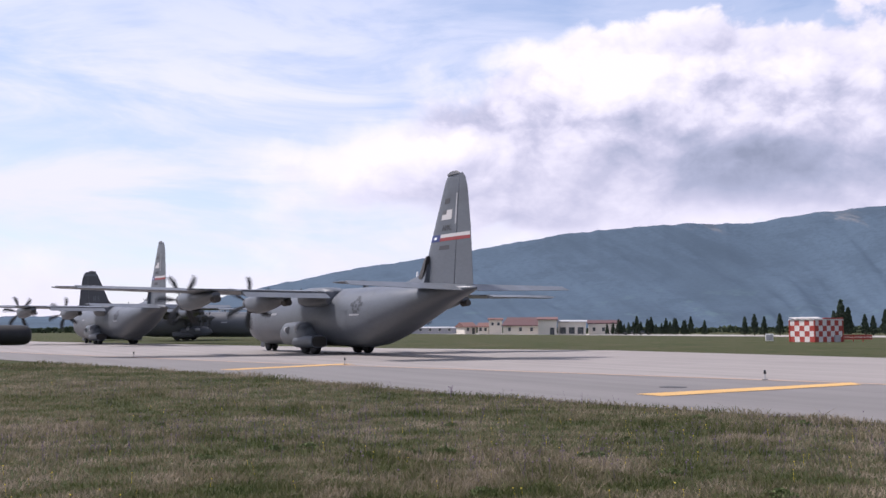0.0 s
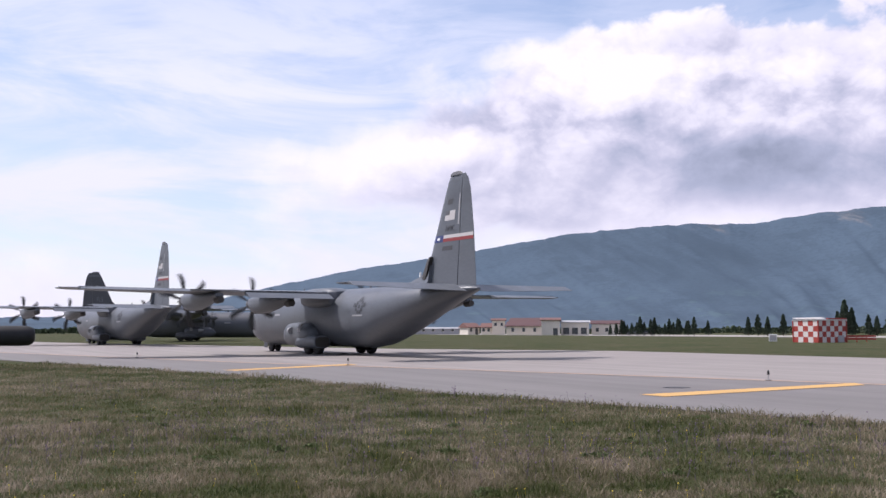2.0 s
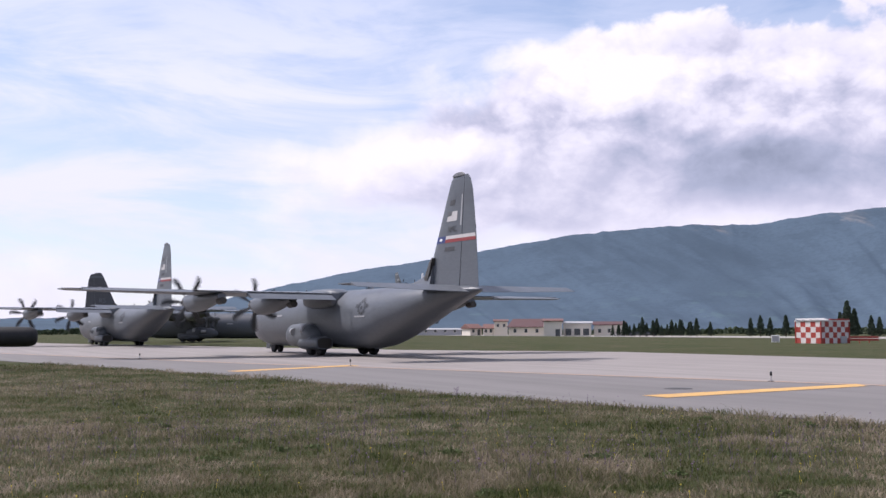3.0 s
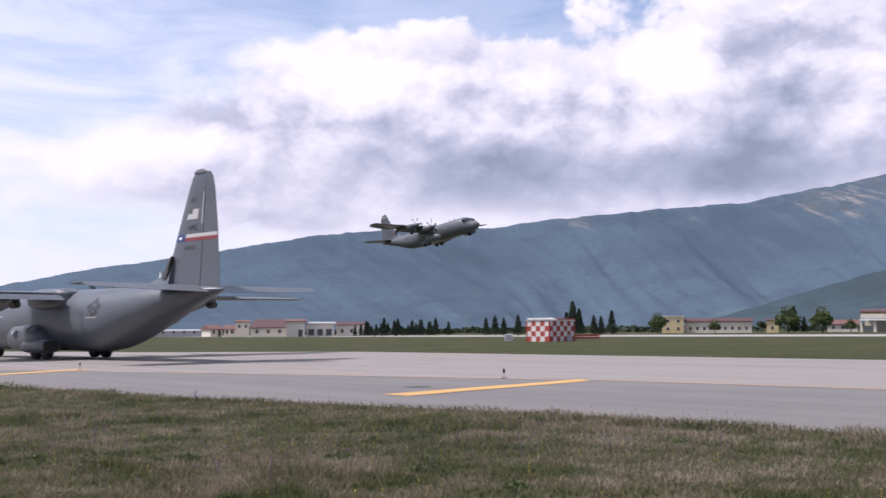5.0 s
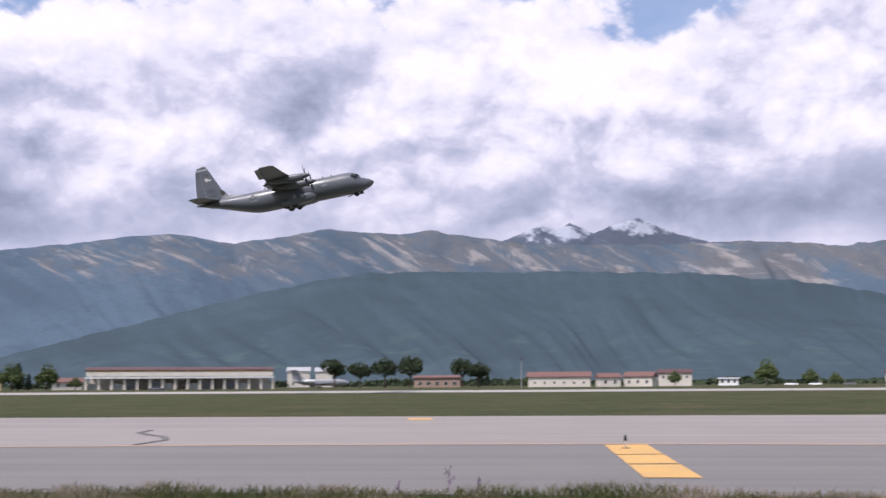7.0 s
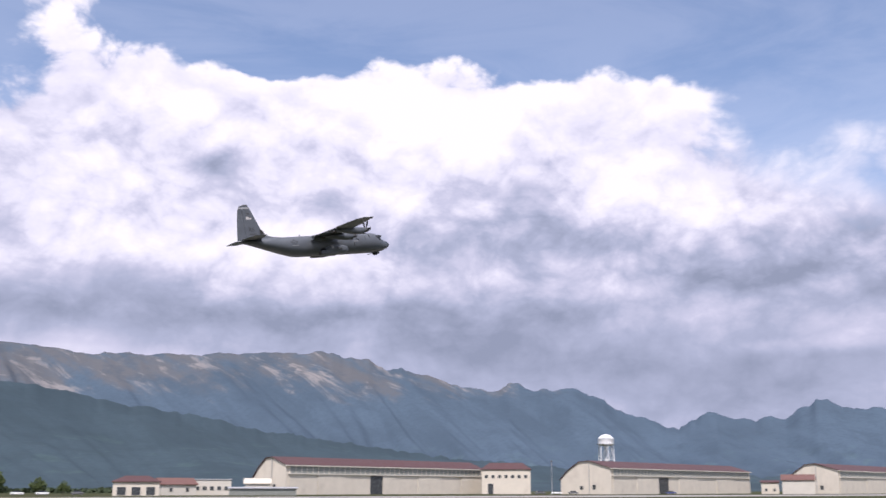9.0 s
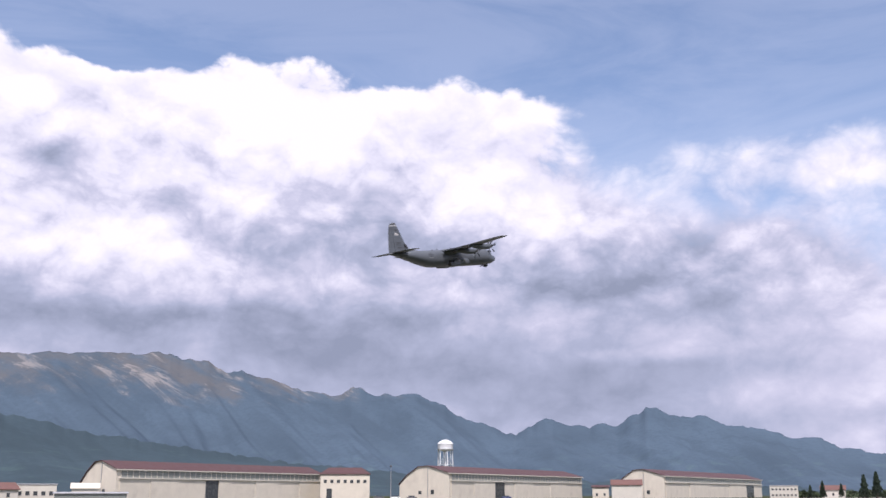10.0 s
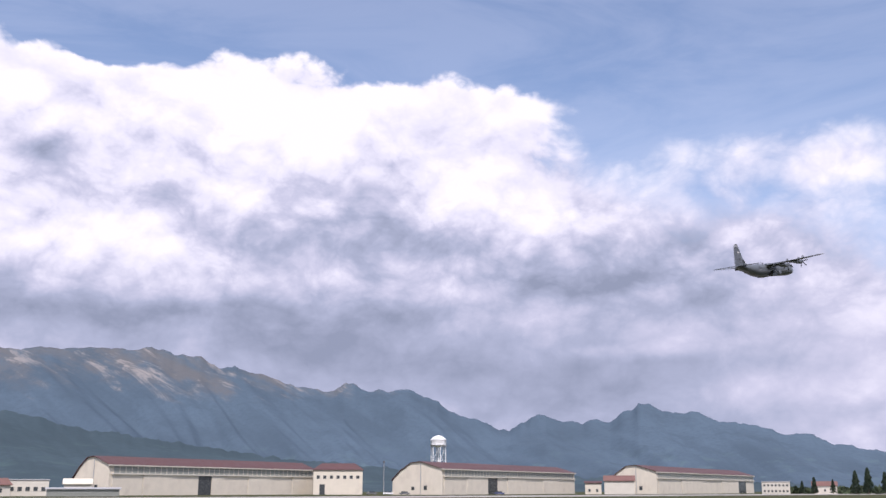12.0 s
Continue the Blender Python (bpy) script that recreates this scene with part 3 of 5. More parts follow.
def weed_clumps():
    """Low leafy rosettes that stand out darker from the grass."""
    rng = random.Random(77)
    spots = []
    for _ in range(34):
        a, r = radians(rng.uniform(-26, 62)), rng.uniform(10.5, 22)
        x, y = r * math.sin(a), r * math.cos(a)
        if near_edge_distance(x, y) < 0.4:
            continue
        size = rng.uniform(0.06, 0.17)
        for _ in range(int(90 * size / 0.15)):
            b, f = rng.uniform(0, 6.283), math.sqrt(rng.random())
            spots.append(((x + math.cos(b) * f * size * 1.3, y + math.sin(b) * f * size, 0.02 + (1 - f * f) * size * 0.55 * rng.random()), 1.0))
    tagged(clump_mesh("weed_clumps", spots, 0.035, 78, M["weed"]), "low dark green leafy weeds in the grass", "weeds", kind="stuff")


def tall_weed(x, y, h, seed):
    rng = random.Random(seed)
    bm = bmesh.new()
    rod(bm, (0, 0, 0), (0.02, 0, h), 0.008, 0.003, 5)
    for i in range(7):
        z, a = h * (0.25 + 0.1 * i), rng.uniform(0, 6.28)
        tip = Vector((math.cos(a) * 0.2 * h, math.sin(a) * 0.2 * h, z + 0.2 * h))
        rod(bm, (0, 0, z), tip, 0.007, 0.002, 4)
        bmesh.ops.create_icosphere(bm, subdivisions=1, radius=0.016, matrix=Matrix.Translation(tip))
    ob = tagged(part("tall_weed", bm, M["violet"], None), "tall dry weed stalk with side shoots at the verge", "weed", "tall weeds at the verge")
    ob.location = (x, y, 0)


# ---- mountains ----
RIDGE = ((-60, 0.4), (-40, 0.6), (-24, 0.7), (-19.4, 0.75), (-14, 1.4), (-9.6, 2.52), (-4.6, 3.6), (-1.1, 4.09), (3, 4.8), (6.9, 5.42), (12.2, 5.86), (17, 5.82), (20, 6.2), (23.7, 6.51), (31, 6.9), (36, 7.7), (40.3, 8.3),
         (44, 7.85), (49, 8.69), (53.1, 8.48), (55, 8.66), (58, 8.2), (59.4, 8.0), (62, 7.3), (66, 5), (71, 2))
RIDGE_EAST = ((42, 0.5), (47, 2.2), (51, 4.2), (55, 6.1), (58.5, 7.3), (60.5, 7.75), (62, 7.8), (66, 7.7), (70, 7.6), (72.7, 7.6), (76.2, 7.25), (79, 7.15), (82.1, 7.3), (84.6, 7.4), (87, 7.45), (89.8, 7.6), (92, 7.1), (95, 6.4), (97.8, 5.6), (99.1, 5.45), (100.3, 5.85),
              (102.5, 5.48), (103.8, 5.61), (105.7, 4.71), (107.6, 3.77), (109.5, 3.4), (111.5, 4.22), (112.6, 3.75), (115, 3.82), (116.6, 4.62), (118.7, 4.19), (121, 3.85), (124.5, 2.99), (129, 1.99), (135, 1.2), (145, 0.8), (160, 0.4))
FOOTHILL = ((28, 0.3), (31, 1.2), (36.6, 2.8), (41, 4.0), (45.5, 5.2), (49, 5.95), (51.5, 6.3), (57, 6.35), (63.6, 6.25), (70, 6.0), (75, 5.4), (79, 4.6), (83, 4.0), (86, 3.4), (91, 2.6), (97, 1.9), (104, 1.2), (115, 0.7), (126, 0.3))
SNOW = ((56, 6.5), (58.5, 7.8), (60, 8.35), (61.3, 8.85), (62.2, 8.6), (62.9, 8.95), (64.2, 8.35), (65.2, 8.75), (66.0, 8.95), (66.7, 9.15), (68, 8.5), (70.0, 7.75), (72, 7.2))


def mountain(name, table, az0, az1, step, r0, r1, peak, mat, label, jag=0.12, seed=0.0, folds=0.12):
    """A massif: a skyline over azimuth, with spurs and gullies that run down to the plain."""
    azs = np.arange(az0, az1 + step / 2, step)
    els = np.interp(azs, [a for a, _ in table], [e for _, e in table])
    rows, verts = 84, []
    for a, e in zip(azs, els):
        rough = jag * (0.5 + 0.8 * max(0.0, min(1.0, (a - 72) / 20))) * noise.fractal((a * 0.9, seed, 3.3), 0.8, 2.1, 6)
        for j in range(rows):
            r = lerp(r0, r1, j / (rows - 1))
            g = (r - r0) / (peak - r0)
            crest = math.tan(radians(max(e + rough * min(1.0, g) ** 6, 0.05)))
            top = peak * crest
            h = top * (g ** 1.55 if g < 1 else max(0, 1 - 1.6 * (g - 1)))
            x, y = r * math.sin(radians(a)), r * math.cos(radians(a))
            if g < 1:
                warp = 0.5 * noise.fractal((a * 0.1, r * 0.0007, seed + 3), 1.0, 2.0, 2)
                spur = noise.fractal((a * 0.22 + warp + r * 0.0016, r * 0.00022, seed), 0.9, 2.1, 5) - 0.35 * abs(noise.fractal((a * 0.5 + warp + r * 0.0028, r * 0.0004, seed + 1), 1.0, 2.1, 3))
                knob = noise.fractal((x * 0.004, y * 0.004, seed + 7), 1.0, 2.1, 4)
                h += top * g ** 0.8 * (1 - g) * (folds * 2.2 * spur + 0.05 * knob)
                h = min(h, r * crest * (0.93 + 0.07 * g))
            verts.append((x, y, h - 2.0))
    k = len(azs)
    faces = [(i * rows + j, (i + 1) * rows + j, (i + 1) * rows + j + 1, i * rows + j + 1) for i in range(k - 1) for j in range(rows - 1)]
    tagged(sheet(name, verts, faces, mat, smooth=True), label, "mountain", kind="structure")


# ---- transport aircraft (nose towards +y, origin on the ground under the main wheels) ----
def at_station(s):
    return 16.0 - s


HULL = ((0.0, 0.06, 2.02, 2.14), (0.12, 0.28, 1.82, 2.34), (0.4, 0.55, 1.55, 2.58), (0.9, 0.86, 1.25, 2.85), (1.6, 1.22, 0.96, 3.12), (2.1, 1.45, 0.84, 3.32), (2.35, 1.55, 0.79, 3.62), (2.9, 1.78, 0.70, 4.16), (3.5, 1.98, 0.62, 4.5),
        (4.4, 2.12, 0.57, 4.7), (6.0, 2.16, 0.55, 4.76), (10.0, 2.16, 0.55, 4.76), (14.0, 2.16, 0.55, 4.78), (18.0, 2.16, 0.55, 4.78), (21.5, 2.16, 0.57, 4.76), (22.8, 2.15, 0.70, 4.75), (24.2, 2.11, 1.05, 4.74), (26.0, 2.0, 1.62, 4.72),
        (28.0, 1.75, 2.3, 4.68), (30.0, 1.38, 2.95, 4.63), (31.8, 0.98, 3.5, 4.57), (33.2, 0.62, 3.88, 4.5), (34.0, 0.36, 4.08, 4.42), (34.35, 0.12, 4.2, 4.32))


def hull_patch(s0, s1, z0, z1, side, proud=0.012):
    """A panel that follows the hull's curve between two stations and two heights."""
    bm, rows = bmesh.new(), []
    for k in range(4):
        st = lerp(s0, s1, k / 3)
        w, zb, zt = [float(np.interp(st, [h[0] for h in HULL], [h[j] for h in HULL])) for j in (1, 2, 3)]
        line = []
        for j in range(9):
            z = lerp(z0, z1, j / 8)
            v = min(0.98, abs(z - (zb + zt) / 2) / ((zt - zb) / 2))
            line.append(bm.verts.new((side * (w * (1 - v ** 2.25) ** (1 / 2.25) + proud), at_station(st), z)))
        rows.append(line)
    for a, b in zip(rows, rows[1:]):
        for j in range(8):
            bm.faces.new((a[j], a[j + 1], b[j + 1], b[j]))
    return bm


def wing_half(side, flex):
    """Root to tip on one side: five sections."""
    rings = []
    for x, lead, trail, thick, z in ((0.0, 13.5, 18.6, 0.92, 4.44), (2.2, 13.5, 18.6, 0.90, 4.42), (8.6, 13.62, 18.45, 0.78, 4.42), (14.5, 14.0, 17.7, 0.52, 4.46), (19.6, 14.35, 17.0, 0.32, 4.52), (20.2, 14.7, 16.75, 0.12, 4.53)):
        rings.append(foil(at_station(lead), at_station(trail), thick, lambda y, t, x=x, z=z: (side * x, y, z + t + flex * (x / 20.2) ** 1.6)))
    return loft(rings)


def flap(side, x0, x1, s0, s1, z0, z1, droop=0.0):
    """A hinged panel along the wing's trailing edge, set a little lower."""
    rings = []
    for x, s, z in ((x0, s0, z0), (x1, s1, z1)):
        y = at_station(s)
        rings.append([(side * x, y, z + 0.12), (side * x, y - 0.55, z + 0.02 - droop * 0.5), (side * x, y - 1.0, z - 0.08 - droop), (side * x, y - 0.5, z - 0.12 - droop * 0.55), (side * x, y, z - 0.14)])
    return loft(rings)


def tailplane(side):
    rings = []
    for x, lead, trail, thick in ((0.3, 29.3, 32.4, 0.5), (4.0, 30.15, 32.55, 0.36), (7.6, 31.0, 32.7, 0.22), (8.0, 31.35, 32.6, 0.08)):
        rings.append(foil(at_station(lead), at_station(trail), thick, lambda y, t, x=x: (side * x, y, 4.5 + t)))
    return loft(rings)


def elevator(side, droop):
    rings = []
    for x, lead, trail in ((0.55, 32.43, 33.9), (4.0, 32.58, 33.8), (7.9, 32.73, 33.5)):
        y0, y1 = at_station(lead), at_station(trail)
        rings.append([(side * x, y0, 4.57), (side * x, y1, 4.515 - droop * (y0 - y1)), (side * x, y1, 4.495 - droop * (y0 - y1)), (side * x, y0, 4.43)])
    return loft(rings)


FIN = ((4.45, 28.0, 32.1, 0.62), (5.6, 28.55, 32.2, 0.56), (8.0, 29.65, 32.4, 0.42), (10.4, 30.75, 32.6, 0.28), (11.1, 31.1, 32.65, 0.22), (11.42, 31.4, 32.6, 0.14), (11.52, 31.8, 32.45, 0.05))


def fin_station(z):
    """Leading edge, hinge and half thickness of the fin at a height."""
    zs = [f[0] for f in FIN]
    return [float(np.interp(z, zs, [f[k] for f in FIN])) for k in (1, 2, 3)]


def fin_trail(z):
    return float(np.interp(z, (4.4, 8.0, 10.6, 11.2, 11.45, 11.55), (34.1, 33.85, 33.5, 33.25, 32.95, 32.6)))


def fin_half(z, st):
    """Half thickness of the fin and rudder at a height and station."""
    lead, hinge, thick = fin_station(z)
    f = max(0.0, min(1.0, (st - lead) / max(0.01, fin_trail(z) - lead)))
    return thick * 2.3 * (0.2969 * math.sqrt(f) - 0.126 * f - 0.3516 * f * f + 0.2843 * f ** 3 - 0.1015 * f ** 4) + 0.008


def fin_section(z, f0, f1, n=9):
    """A closed ring round part of the fin's chord."""
    lead, trail = fin_station(z)[0], fin_trail(z)
    stations = [lerp(lead, trail, f0 + (f1 - f0) * (1 - math.cos(math.pi * i / (n - 1))) / 2) for i in range(n)]
    return [(fin_half(z, q), at_station(q), z) for q in stations] + [(-fin_half(z, q), at_station(q), z) for q in stations[::-1]]


def fin_patch(name, z0, z1, f0, f1, mat, parent, side, label="", proud=0.012):
    """A painted patch on one side of the fin, between fractions of the chord."""
    bm, rows = bmesh.new(), []
    for z in (z0, z1):
        lead, trail = fin_station(z)[0], fin_trail(z)
        stations = [lerp(lead, trail, lerp(f0, f1, k / 6)) for k in range(7)]
        rows.append([bm.verts.new((side * (fin_half(z, q) + proud), at_station(q), z)) for q in stations])
    for k in range(6):
        bm.faces.new((rows[0][k], rows[0][k + 1], rows[1][k + 1], rows[1][k]))
    return part(name, bm, mat, parent, label)


def propeller(thing, x, z, seed):
    hub = bmesh.new()
    rings = [[(r * math.cos(a), y, r * math.sin(a)) for a in [2 * math.pi * i / 18 for i in range(18)]] for y, r in ((-0.35, 0.42), (0.0, 0.44), (0.3, 0.40), (0.6, 0.28), (0.8, 0.12), (0.86, 0.02))]
    hub.free()
    prop = part("propeller", loft(rings), M["grey_dark"], thing, "six-bladed propeller with dark spinner", True)
    prop.location = (x, at_station(10.9), z)
    blade = bmesh.new()
    rows = []
    for r, chord, sweep, pitch in ((0.35, 0.16, 0.0, 50), (0.7, 0.27, 0.0, 40), (1.1, 0.42, 0.03, 30), (1.5, 0.46, 0.04, 24), (1.8, 0.4, -0.02, 20), (2.0, 0.24, -0.1, 18), (2.06, 0.08, -0.16, 18)):
        c, s = math.cos(radians(pitch)), math.sin(radians(pitch))
        rows.append([(sweep + u * chord * c - v * s, u * chord * s + v * c, r) for u, v in ((-0.5, 0), (0, 0.025), (0.5, 0), (0, -0.025))])
    blade.free()
    mesh = None
    for i in range(6):
        if mesh is None:
            ob = part("blade", loft(rows), M["blade"], prop, "", True)
            mesh = ob.data
        else:
            ob = new("blade", mesh)
            ob.parent = prop
        ob.matrix_basis = pose(0, 0, 0, 0, 60 * i + seed, 0)
    return prop


def wheel(thing, name, x, y, r, w):
    prof = ((-0.5, 0.55), (-0.5, 0.8), (-0.38, 0.95), (-0.2, 1.0), (0.2, 1.0), (0.38, 0.95), (0.5, 0.8), (0.5, 0.55))
    rings = [[(x + u * w, y + r * f * math.cos(a), r + r * f * math.sin(a)) for a in [2 * math.pi * i / 22 for i in range(22)]] for u, f in prof]
    tyre = part(name, loft(rings), M["black"], thing, "black rubber tyre", True)
    part("hub", rod(bmesh.new(), (x - w * 0.46, y, r), (x + w * 0.46, y, r), r * 0.52, sides=16), M["hub"], tyre, "pale metal wheel hub")
    return tyre


def transport(label, tail="grey", code="", banded=True, flying=False, hull="grey"):
    """A four-engined high-wing transport aircraft in parts; returns it and its propellers."""
    thing = tagged(new("transport_aircraft"), label, "aircraft", "transport aircraft on the airfield")
    skin, fin_skin = M[hull], M[tail]
    part("fuselage", loft([ring(at_station(s), w, zb, zt) for s, w, zb, zt in HULL]), skin, thing, "", True)
    part("radome", loft([ring(at_station(s), w + 0.012, zb - 0.012, zt + 0.012) for s, w, zb, zt in HULL[:4]]), M["grey_dark"], thing, "darker rounded nose cone", True)
    # cockpit glazing: small panes round the brow
    for x0, x1, s0, s1 in ((-0.62, 0.62, 2.42, 2.78), (0.7, 1.3, 2.5, 2.85), (-1.3, -0.7, 2.5, 2.85)):
        z0, z1 = 3.62, 4.12
        rings = [[(x0, at_station(s0) + 0.05, z0), (x1, at_station(s0) + 0.05, z0), (x1, at_station(s0) - 0.05, z0), (x0, at_station(s0) - 0.05, z0)],
                 [(x0 * 0.92, at_station(s1) + 0.05, z1), (x1 * 0.92, at_station(s1) + 0.05, z1), (x1 * 0.92, at_station(s1) - 0.05, z1), (x0 * 0.92, at_station(s1) - 0.05, z1)]]
        part("windscreen_pane", loft(rings), M["glass"], thing)
    for side in (-1, 1):
        for s, w, z in ((2.95, 0.5, 3.55), (3.55, 0.5, 3.62), (3.2, 0.4, 2.95)):
            x = float(np.interp(s, [h[0] for h in HULL], [h[1] for h in HULL]))
            part("side_window", boxed((side * (x - 0.32), at_station(s) - w / 2, z), (side * (x - 0.02), at_station(s) + w / 2, z + 0.42), 0.02), M["glass"], thing)
        part("wing", wing_half(side, 0.85 if flying else 0.0), skin, thing, "", True)
        part("flap", flap(side, 2.25, 8.5, 18.42, 18.3, 4.32, 4.32, 0.0 if flying else 0.26), skin, thing)
        part("aileron", flap(side, 12.4, 19.2, 17.85, 16.9, 4.42 + (0.39 if flying else 0.0), 4.5 + (0.78 if flying else 0.0)), skin, thing)
        part("tailplane", tailplane(side), skin, thing, "", True)
        part("elevator", elevator(side, 0.03 if flying else 0.27), skin, thing)
        # wing to body fairing and undercarriage blister
        part("wing_fairing", loft([ring(at_station(s), w, zb, zt, 20, 4.0, side * 1.3) for s, w, zb, zt in ((13.1, 0.4, 4.0, 4.5), (13.5, 0.85, 3.6, 4.75), (15.0, 1.0, 3.35, 4.86), (17.6, 1.0, 3.35, 4.84), (18.5, 0.92, 3.5, 4.7), (18.8, 0.5, 3.9, 4.55))]), skin, thing, "", True)
        part("wheel_blister", loft([ring(at_station(s), w, zb, zt, 20, 2.5, side * 2.12) for s, w, zb, zt in ((11.0, 0.1, 1.2, 1.5), (11.4, 0.48, 0.85, 2.0), (12.2, 0.74, 0.6, 2.3), (13.8, 0.82, 0.55, 2.38), (15.2, 0.8, 0.55, 2.3), (15.9, 0.74, 0.6, 2.15), (16.15, 0.6, 0.7, 1.95), (16.25, 0.3, 0.9, 1.7))]), skin, thing, "bulged undercarriage fairing", True)
        tail_box = part("blister_tail", loft([ring(at_station(s), w, zb, zt, 20, 3.2, side * 2.2) for s, w, zb, zt in ((14.0, 0.6, 0.5, 1.3), (14.6, 0.74, 0.42, 1.4), (16.9, 0.7, 0.42, 1.4), (17.5, 0.64, 0.46, 1.34))]), skin, thing, "", True)
        # flat dark cap: the shade of the open end, given as colour
        part("vent_shade_cap", loft([ring(at_station(s), w, zb, zt, 20, 3.2, side * 2.2) for s, w, zb, zt in ((17.48, 0.56, 0.52, 1.27), (17.515, 0.56, 0.52, 1.27))]), M["soot_and_shade"], tail_box, "dark cap standing for the shaded rear vent")
        part("exhaust_duct", rod(bmesh.new(), (side * 2.75, at_station(12.9), 1.75), (side * 2.95, at_station(13.7), 1.72), 0.22, 0.26, 14), M["grey_lite"], thing)
        # pale band painted as the sun's brightness on the blister's side
        part("blister_sunlit_strip", loft([ring(at_station(s), w, zb, zt, 20, 2.5, side * 2.12) for s, w, zb, zt in ((14.7, 0.83, 1.35, 2.37), (15.15, 0.83, 1.35, 2.34))]), M["grey_lite"], thing, "pale strip painted as sunlight on the fairing", True)
        part("paratroop_door", hull_patch(20.7, 21.6, 1.3, 3.1, side), skin, thing, "", True)
        for k in range(10):
            c, q = math.cos(2 * math.pi * k / 10), math.sin(2 * math.pi * k / 10)
            st, z = 22.95 + 0.46 * c, 3.4 + 0.42 * q
            part("emblem_leaf", hull_patch(st - 0.12, st + 0.12, z - 0.1, z + 0.1, side, 0.02), M["emblem"], thing, "", True)
        part("emblem_wing", hull_patch(22.1, 22.42, 3.36, 3.62, side, 0.024), M["emblem"], thing, "dark wing of the emblem", True)
        part("emblem_wing", hull_patch(23.48, 23.8, 3.36, 3.62, side, 0.024), M["emblem"], thing, "dark wing of the emblem", True)
        part("emblem_crest", hull_patch(22.8, 23.1, 3.88, 4.05, side, 0.024), M["emblem"], thing, "", True)
        part("emblem_heart", hull_patch(22.83, 23.07, 3.26, 3.5, side, 0.024), M["emblem"], thing, "", True)
        part("emblem_bar", hull_patch(22.1, 23.5, 2.72, 2.82, side, 0.02), M["grey_lite"], thing, "pale bar below the emblem", True)
        part("side_marking", hull_patch(8.6, 9.6, 2.9, 3.05, side, 0.02), M["grey_lite"], thing, "pale stencil on the side", True)
        for s in (15.2, 16.8):
            wheel(thing, "main_wheel", side * 2.17, at_station(s), 0.71, 0.5)
        for i, (x, z) in enumerate(((5.0, 3.78), (10.2, 3.95 + (0.25 if flying else 0.0)))):
            rows = ((11.2, 0.46, z - 0.46, z + 0.46), (11.7, 0.58, z - 0.72, z + 0.55), (12.6, 0.64, z - 0.82, z + 0.62), (14.0, 0.64, z - 0.74, z + 0.7), (15.6, 0.56, z - 0.5, z + 0.6), (17.0, 0.44, z - 0.2, z + 0.42), (18.1, 0.3, z + 0.02, z + 0.38))
            nac = part("engine_nacelle", loft([ring(at_station(s), w, zb, zt, 20, 2.2, side * x) for s, w, zb, zt in rows]), skin, thing, "", True)
            part("air_intake", boxed((side * x - 0.3, at_station(11.75), z - 0.76), (side * x + 0.3, at_station(11.3), z - 0.5), 0.06), M["soot_and_shade"], nac, "dark chin intake")
            part("exhaust_pipe", rod(bmesh.new(), (side * x, at_station(17.6), z - 0.12), (side * x, at_station(18.4), z - 0.1), 0.26, 0.24, 16), M["soot_and_shade"], nac, "sooty jet pipe")
    for st in (5.2, 7.8, 12.4, 19.8, 24.6):
        w, zb, zt = [float(np.interp(st, [h[0] for h in HULL], [h[j] for h in HULL])) for j in (1, 2, 3)]
        part("hull_seam", loft([ring(at_station(st + d), w + 0.006, zb - 0.006, zt + 0.006) for d in (0.0, 0.035)], False), M["grey_dark"], thing, "", True)
    for side in (-1, 1):
        for x0, x1, st, z in ((2.3, 8.5, 18.34, 4.47), (8.75, 12.2, 17.95, 4.5), (12.4, 19.2, 17.3, 4.55)):
            part("hinge_gap", boxed((min(side * x0, side * x1), at_station(st) - 0.06, z - 0.05), (max(side * x0, side * x1), at_station(st), z + 0.02)), M["soot_and_shade"], thing, "dark gap along the wing's flaps") if not flying else None
        part("wing_tip_light", boxed((side * 20.1 - 0.12, at_station(15.9), 4.5 + 0.85 * flying), (side * 20.1 + 0.12, at_station(15.5), 4.62 + 0.85 * flying), 0.03), M["white"], thing, "pale wing-tip lamp cover")
    # nose undercarriage
    for x in (-0.27, 0.27):
        wheel(thing, "nose_wheel", x, at_station(3.6), 0.48, 0.3)
    part("nose_leg", rod(bmesh.new(), (0, at_station(3.6), 0.45), (0, at_station(3.5), 0.95), 0.09, sides=10), M["hub"], thing)
    part("nose_gear_door", boxed((-0.45, at_station(3.1), 0.3), (-0.4, at_station(2.3), 0.85), 0.01), skin, thing)
    if flying:
        part("nose_gear_door", loft([[(x, at_station(5.3), z) for x, z in ((-0.4, 0.18), (0.4, 0.18), (0.4, 0.26), (-0.4, 0.26))], [(x, at_station(4.2), z) for x, z in ((-0.4, 0.5), (0.4, 0.5), (0.4, 0.58), (-0.4, 0.58))]]), M["grey_dark"], thing)
    # fin, rudder, dorsal fillet
    hinges = [(z, (hinge - lead) / (fin_trail(z) - lead)) for z, lead, hinge, thick in FIN]
    fin = part("fin", loft([fin_section(z, 0.0, min(f, 0.96)) for z, f in hinges]), fin_skin, thing, "", True)
    part("rudder", loft([fin_section(z, min(f, 0.96) + 0.012, 1.0, 5) for z, f in hinges[:-1]]), fin_skin, thing, "", True)
    if banded:
        for side in (-1, 1):
            fin_patch("trim_strip", 8.3, 10.2, 0.6, 0.64, M["grey_lite"], fin, side, "pale strip along the hinge")
